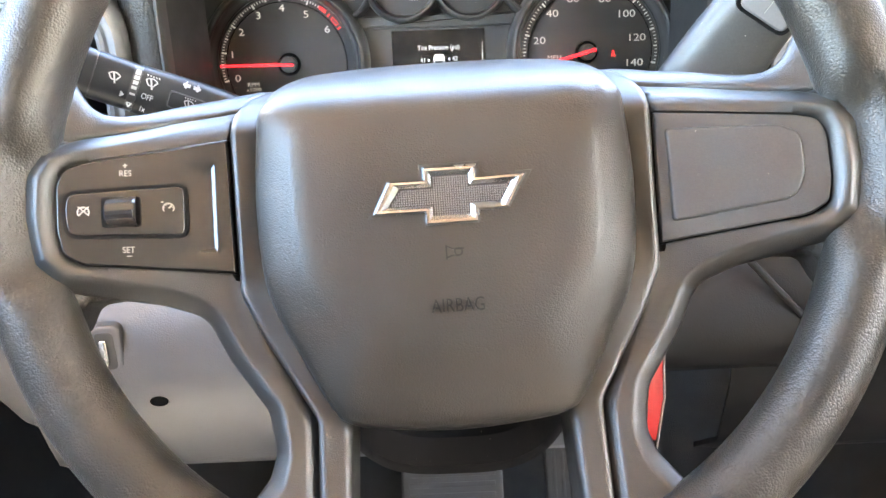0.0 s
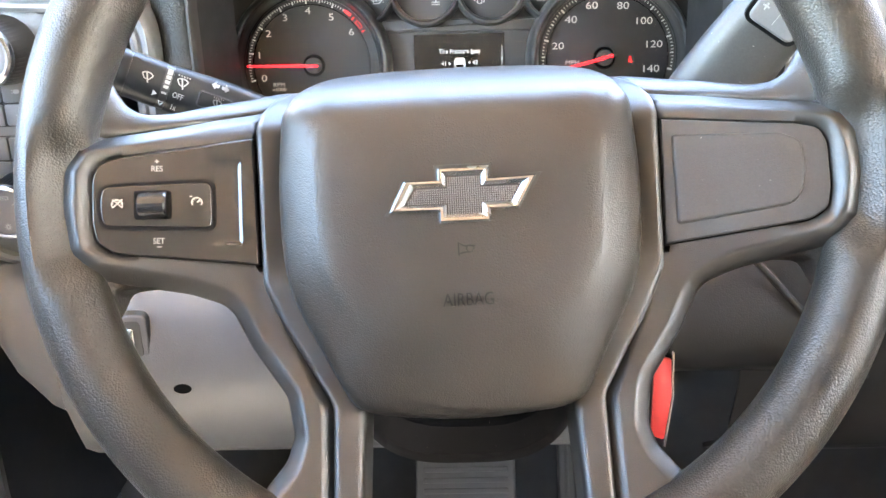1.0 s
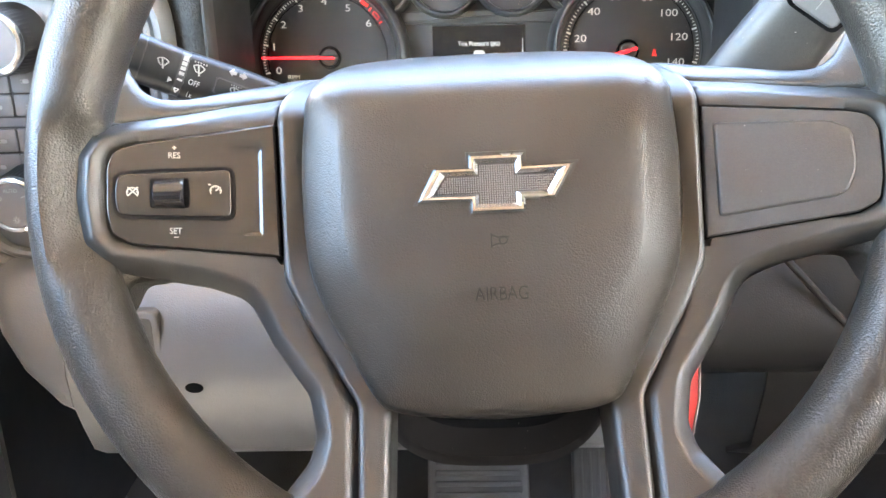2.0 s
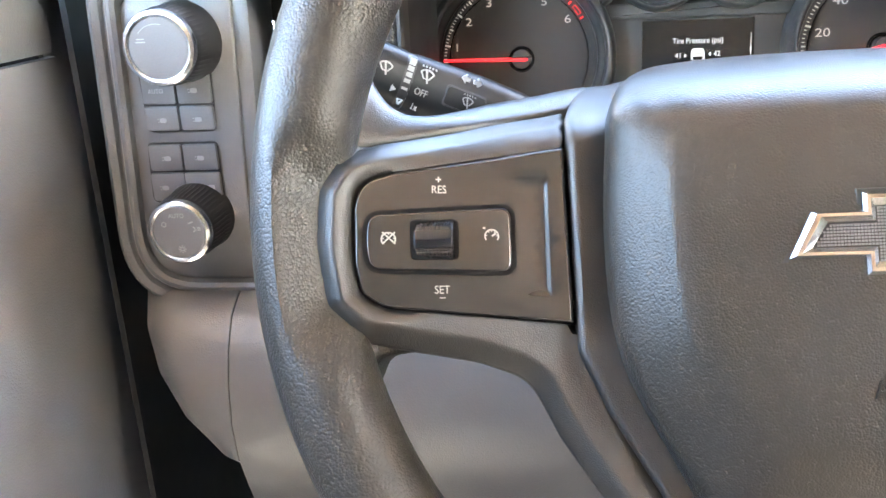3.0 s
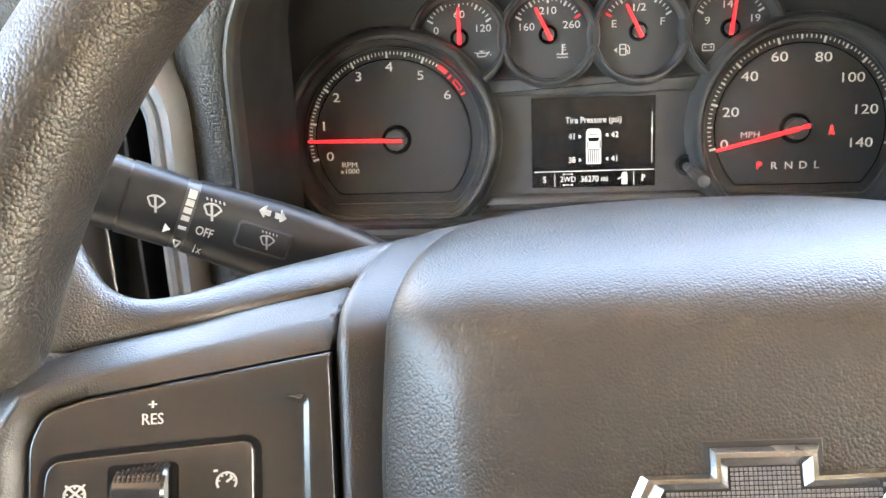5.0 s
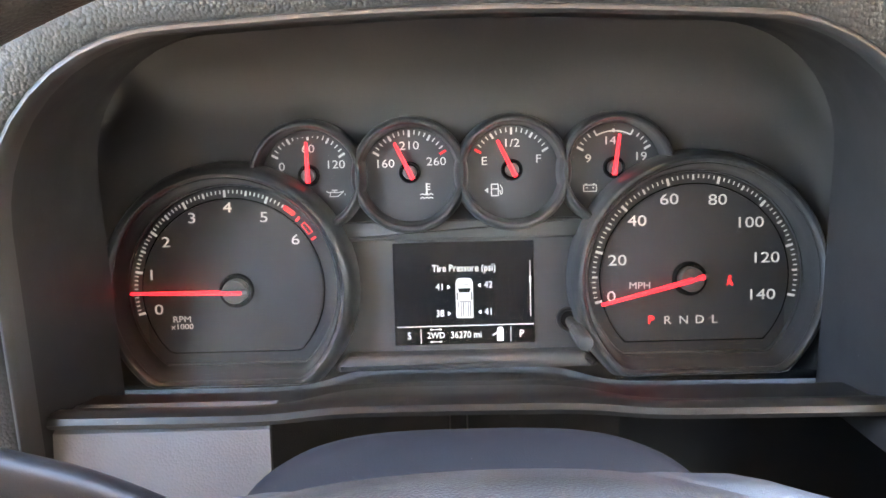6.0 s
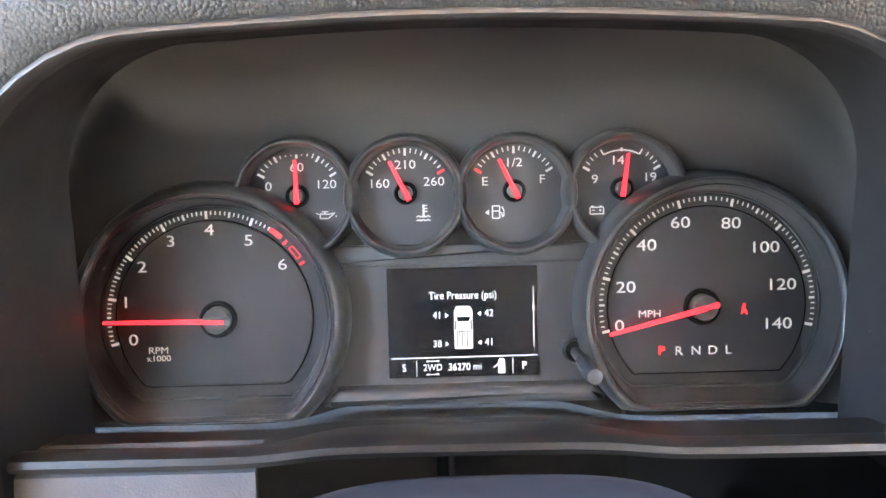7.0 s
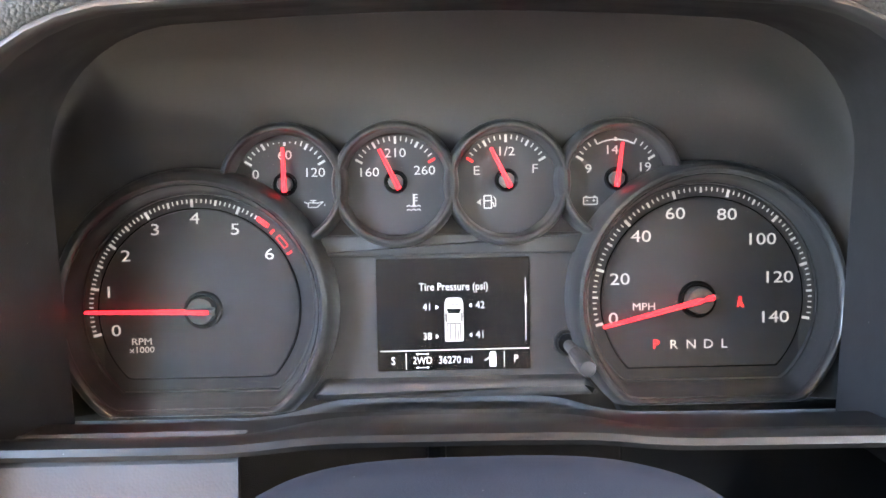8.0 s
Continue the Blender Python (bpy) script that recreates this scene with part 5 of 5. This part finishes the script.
sheet(knee(knee_left, -0.2870, True), DASH, dash, "knee_panel_end", "grey end piece of the knee panel")
sheet(knee(lambda z: -0.2862, 0.120), DASH, dash, "knee_panel", "grey knee panel with an oval hole")
def short_knee():
    prof = ((0.560, 0.648), (0.536, 0.646), (0.520, 0.638), (0.508, 0.622), (0.502, 0.605), (0.501, 0.588), (0.506, 0.572), (0.520, 0.560), (0.560, 0.552))
    return [[(lerp(0.1210, 0.2050 + 0.9 * (0.648 - z), i / 16), y, z) for i in range(17)] for y, z in prof]
# panels right of the column, one even tone far darker than the knee panel
sheet(short_knee(), UNDER, dash, "knee_panel", "dark knee panel beside the column")
sheet([[(x, y + 0.05 * max(0, (0.24 - x) / 0.1) ** 2, z) for x in (0.205, 0.24, 0.30, 0.40, 0.52)] for y, z in ((0.548, 0.660), (0.530, 0.640), (0.525, 0.60), (0.528, 0.54), (0.545, 0.48), (0.60, 0.44))], UNDER, dash, "console_panel", "dark lower console panel")
part("trim_bead", tube([(0.196 + 0.07 * t + 0.02 * t * t, 0.512 - 0.010 * math.sin(3 * t), 0.652 - 0.075 * t - 0.02 * t * t) for t in (0, 0.2, 0.4, 0.6, 0.8, 1.0)], 0.0025, 10), UNDER, dash, "rounded dark trim bead")
# oval hole and release handle in the knee panel
hole_rim = tube([(-0.1993 + 0.0066 * math.cos(a), 0.4985 + 0.0004 * math.sin(a), 0.5655 + 0.0040 * math.sin(a)) for a in [i * math.pi / 12 for i in range(25)]], 0.0006, 8)
part("hole_rim", hole_rim, DASH, dash)
# flat black disc on the panel, painting the hole's shade
hole = slab(disc_loop(0, 0, 1.0, 40), -0.3, 0.2, 0.0, 1, 1)
for v in hole.verts:
    v.co = Vector((-0.1993 + 0.0064 * v.co.x, 0.4975 - 0.0004 * v.co.z, 0.5655 + 0.0038 * v.co.y))
part("hole_shade_disc", hole, JOINT, dash, "black oval disc painting the shade inside the hole")


# release handle below the switches
release = thing("release_handle", "grey framed release handle with a bright lever", "handle", pose(-0.2285, 0.5015, 0.604, 90, 0, 0))
part("handle_frame", slab(rounded(0, 0, 0.0200, 0.0360, 0.007), -0.012, 0.0025, 0.002, 3), DASH, release)
part("handle_well", slab(rounded(-0.001, 0, 0.0125, 0.0270, 0.004), -0.002, 0.0029, 0.0002, 1), CLUSTER, release)
part("handle_lever", slab(rounded(-0.002, -0.001, 0.0055, 0.0190, 0.002), 0.0, 0.0048, 0.0014, 3), SILVER, release, "bright lever")


# ---- switch pod with a side vent ----
PM = pose(0, 0.550, 0, 90, 0, 0)
pod = thing("switch_pod", "grey dash pod with two silver-ringed knobs, buttons and a vent", "switch panel", PM)
def pod_outline(d):
    return fillet([(-0.3640 + d, 0.6340 + d, 0.050 - d), (-0.2020 - d, 0.6340 + d, 0.046 - d), (-0.2000 - d, 0.8360 - d, 0.040 - d), (-0.3560 + d, 0.8420 - d, 0.024 - d)], 10)
def pod_ridges():
    bm = bmesh.new()
    lay = [(0.0, -0.060), (0.0, 0.004), (0.0015, 0.009), (0.0045, 0.0115), (0.0085, 0.0100), (0.0095, 0.0070), (0.0105, 0.0070), (0.0120, 0.0090), (0.0145, 0.0095), (0.0170, 0.0080), (0.0180, 0.0005), (0.0185, -0.0010)]
    rings(bm, [[(x, y, w) for x, y in ccw(pod_outline(d))] for d, w in lay])
    return bm
part("pod_frame", pod_ridges(), DASH, pod, "double-ridged grey frame")
panel_loop = fillet([(-0.3475, 0.6520, 0.030), (-0.2790, 0.6520, 0.004), (-0.2730, 0.8250, 0.004), (-0.3400, 0.8250, 0.016)], 8)
part("pod_panel", slab(panel_loop, -0.012, 0.0030, 0.0015, 3), DASH, pod, "flat grey switch panel")
part("vent_side", slab(fillet([(-0.2790, 0.6520, 0), (-0.2700, 0.6520, 0), (-0.2640, 0.8250, 0), (-0.2730, 0.8250, 0)]), -0.05, 0.0006, 0.0005, 2), DASH, pod)
part("vent_box", slab(fillet([(-0.2790, 0.6480, 0), (-0.214, 0.6480, 0.02), (-0.214, 0.8250, 0.02), (-0.2730, 0.8250, 0)]), -0.060, -0.045, 0.0, 1), BLACK, pod, "dark vent recess")
for i in range(3):
    x = -0.2560 + i * 0.0165
    vb = slab(fillet([(x - 0.0012, 0.668, 0), (x + 0.0012, 0.668, 0), (x + 0.0032, 0.806, 0), (x + 0.0008, 0.806, 0)]), -0.044, -0.012, 0.0008, 2)
    part("vent_vane", vb, SILVER if i == 0 else BLACK, pod, "upright vent vane")
def knob(name, cx, cy, r, label):
    k = part(name, lathe([(r * 1.14, 0.002), (r * 1.12, 0.006), (r * 1.06, 0.012), (r * 1.03, 0.028), (r * 1.0, 0.0325), (r * 0.98, 0.0340)], 96, cx, cy, 0.0004, 48, (0.007, 0.031)), BLACK, pod, label)
    part("knob_ring", lathe([(r * 1.00, 0.0325), (r * 1.01, 0.0345), (r * 0.97, 0.0368), (r * 0.88, 0.0376), (r * 0.82, 0.0372), (r * 0.80, 0.0358)], 64, cx, cy), SILVER, k, "brushed silver ring")
    part("knob_cap", lathe([(r * 0.815, 0.0345), (r * 0.805, 0.0366), (r * 0.78, 0.0370), (r * 0.3, 0.0372), (0.0005, 0.0372)], 64, cx, cy), BUTTON, k, "flat grey cap")
    return k
k1 = knob("drive_mode_knob", -0.3040, 0.7975, 0.0205, "black ribbed rotary knob")
k2 = knob("headlamp_knob", -0.3085, 0.6935, 0.0190, "black ribbed headlamp knob")
part("knob_marks", bars(polyline(arc(-0.3040, 0.7975, 0.0128, 140, 75, 10), 0.0004) + [stroke((-0.3160, 0.8010), (-0.3105, 0.8010), 0.0006), stroke((-0.3155, 0.8026), (-0.3110, 0.8026), 0.0006)], 0.0373, 0.0375), DIMPRINT, k1)
lettering("auto_lettering", "AUTO", 0.0026, (-0.3085, 0.7035, 0.0373), DIMPRINT, k2, wide=0.9)
sg = []
for a in range(0, 360, 45):
    sg.append(stroke((-0.3075 + 0.0014 * math.cos(radians(a)), 0.6835 + 0.0014 * math.sin(radians(a))), (-0.3075 + 0.0025 * math.cos(radians(a)), 0.6835 + 0.0025 * math.sin(radians(a))), 0.0005))
sg += polyline(arc(-0.3075, 0.6835, 0.0011, 0, 360, 8), 0.0005) + polyline(arc(-0.3165, 0.6985, 0.0014, 0, 360, 8), 0.0004) + polyline(arc(-0.2995, 0.6955, 0.0014, -90, 90, 6), 0.0006) + [stroke((-0.2970, 0.6950 + i * 0.0008), (-0.2950, 0.6950 + i * 0.0008), 0.0004) for i in range(3)] + [stroke((-0.3020, 0.6990), (-0.2990, 0.7000), 0.0007)]
part("lamp_signs", bars(sg, 0.0373, 0.0375), DIMPRINT, k2)
# button blocks: two by two above, two by two below
def button(x0, x1, y0, y1, cut=None):
    lp = rounded((x0 + x1) / 2, (y0 + y1) / 2, x1 - x0 - 0.0007, y1 - y0 - 0.0007, 0.0016, 3)
    if cut:
        cx, cy, r = cut
        lp = [(x, y) if math.hypot(x - cx, y - cy) > r else (cx + (x - cx) * r / math.hypot(x - cx, y - cy), cy + (y - cy) * r / math.hypot(x - cx, y - cy)) for x, y in resample(lp, 0.001)]
    return part("button", slab(lp, 0.0, 0.0062, 0.0007, 2, 0.0015), BUTTON, pod)
part("button_well", slab(fillet([(-0.3325, 0.7455, 0.004), (-0.2905, 0.7455, 0.004), (-0.2890, 0.7830, 0.005), (-0.3340, 0.7830, 0.005)]), 0.0, 0.0042, 0.0004, 1), BLACK, pod, "dark joint round the buttons")
part("button_well", slab(fillet([(-0.3370, 0.7020, 0.005), (-0.2910, 0.7020, 0.005), (-0.2910, 0.7395, 0.004), (-0.3350, 0.7395, 0.004)]), 0.0, 0.0042, 0.0004, 1), BLACK, pod, "dark joint round the buttons")
for x0, x1 in ((-0.3325, -0.3118), (-0.3112, -0.2900)):
    button(x0, x1, 0.7622, 0.7815)
    button(x0, x1, 0.7464, 0.7614)
    button(x0 - 0.0018, x1 - 0.0014, 0.7222, 0.7386)
    button(x0 - 0.0028, x1 - 0.0014, 0.7035, 0.7214)
lettering("auto_lettering", "AUTO", 0.0026, (-0.3235, 0.7700, 0.0063), DIMPRINT, pod, wide=0.9)
for x, y in ((-0.3005, 0.7700), (-0.3215, 0.7530), (-0.3000, 0.7530), (-0.3225, 0.7300), (-0.3020, 0.7300), (-0.3265, 0.7120), (-0.2975, 0.7120)):
    sign = [rounded(x, y, 0.0042, 0.0028, 0.001, 2), stroke((x - 0.0034, y - 0.0010), (x - 0.0024, y - 0.0010), 0.0005), stroke((x - 0.0034, y + 0.0008), (x - 0.0024, y + 0.0008), 0.0005)]
    part("button_sign", bars(sign, 0.0061, 0.0064), DIMPRINT, pod)
part("minus_sign", bars([stroke((-0.3195, 0.7120), (-0.3175, 0.7120), 0.0006)], 0.0061, 0.0064), DIMPRINT, pod)
part("plus_sign", bars([stroke((-0.3065, 0.7120), (-0.3043, 0.7120), 0.0006), stroke((-0.3054, 0.7109), (-0.3054, 0.7131), 0.0006)], 0.0061, 0.0064), DIMPRINT, pod)


# black sheet at the dash end, put in to keep the door gap dark
part("gap_backing", box(bmesh.new(), -0.382, -0.378, 0.560, 1.05, 0.30, 0.93), BLACK, dash, "black sheet closing the dash end, painting the door gap dark")


# ---- door ----
door = thing("truck_door", "dark grey moulded door trim beside the dash", "door")
def door_sheet(z0, z1, bulge):
    rows = []
    for i in range(12):
        z = lerp(z0, z1, i / 11)
        edge = along(((0.30, 0.575), (0.489, 0.586), (0.629, 0.596), (0.73, 0.606), (0.765, 0.608), (0.79, 0.600), (0.84, 0.580)), z)
        row = []
        for j in range(24):
            y = lerp(-0.45, edge, 1 - (1 - j / 23) ** 2)
            row.append((-0.405 - bulge * ((i / 11 - 0.5) * 2) ** 2 - 0.010 * max(0, (y - edge + 0.010) / 0.010) ** 2, y, z))
        rows.append(row)
    return rows
sheet(door_sheet(0.30, 0.787, 0.004), DOORMAT, door, "door_panel", "dark grey moulded lower trim", 0.01)
sheet(door_sheet(0.790, 0.835, 0.006), DOORMAT, door, "door_sill", "dark grey upper trim under the window", 0.01)
# wide black sheet behind the door edge, painting the gap's shade
sheet([[(-0.43 - 0.03 * k, y, z) for y, z in ((0.585, 0.30), (0.605, 0.55), (0.620, 0.76), (0.600, 0.84))] for k in (0, 1, 2)], BLACK, door, "door_gap_sheet", "black sheet painting the shade in the door gap", 0.006)

# ---- footwell ----
brake = thing("brake_pedal", "worn grey rubber brake pedal with raised ribs", "pedal", pose(0.0, 0.800, 0.262, 60, 0, 0))
part("pedal_pad", slab(rounded(0.0, 0.0, 0.115, 0.095, 0.012), -0.012, 0.0, 0.004, 3, back=True), PEDAL, brake)
for i in range(7):
    part("pedal_rib", slab(rounded(0.0, -0.036 + i * 0.012, 0.098, 0.006, 0.002, 3), -0.002, 0.0025, 0.0012, 2), PEDAL, brake)
part("pedal_arm", tube([(0.0, 0.02, -0.01), (0.0, 0.08, -0.06), (0.0, 0.22, -0.10), (0.0, 0.40, -0.12)], 0.010, 10), BLACK, brake)
gas = thing("accelerator_pedal", "grey accelerator pedal with upright ribs", "pedal", pose(0.135, 0.820, 0.235, 60, 0, 0))
part("pedal_pad", slab(rounded(0.0, 0.0, 0.050, 0.150, 0.010), -0.012, 0.0, 0.004, 3, back=True), PEDAL, gas)
for i in range(4):
    part("pedal_rib", slab(rounded(-0.015 + i * 0.010, 0.0, 0.004, 0.125, 0.0015, 3), -0.002, 0.0022, 0.001, 2), PEDAL, gas)
part("pedal_arm", tube([(0.0, 0.05, -0.01), (0.0, 0.14, -0.05), (0.0, 0.30, -0.10)], 0.009, 10), BLACK, gas)

# key tag that hangs from the lock
tag = thing("key_tag", "red plastic key tag with a pale edge hanging below the column", "key tag", pose(0.1448, 0.500, 0.55, 90, 0, 0))
part("tag_body", slab(fillet([(-0.012, -0.030, 0.002), (-0.0020, -0.034, 0.002), (0.0014, 0.0, 0.02), (-0.0004, 0.030, 0.002), (-0.012, 0.034, 0.003)]), -0.0015, 0.0012, 0.0006, 2, back=True), RED, tag)
part("tag_strap", slab(fillet([(-0.0014, -0.040, 0.0005), (-0.0004, -0.040, 0.0005), (0.0030, 0.0, 0.02), (0.0010, 0.036, 0.0005), (0.0, 0.036, 0.0005), (0.0018, 0.0, 0.02)]), -0.001, 0.0015, 0.0006, 2, back=True), WHITE, tag, "pale strap")
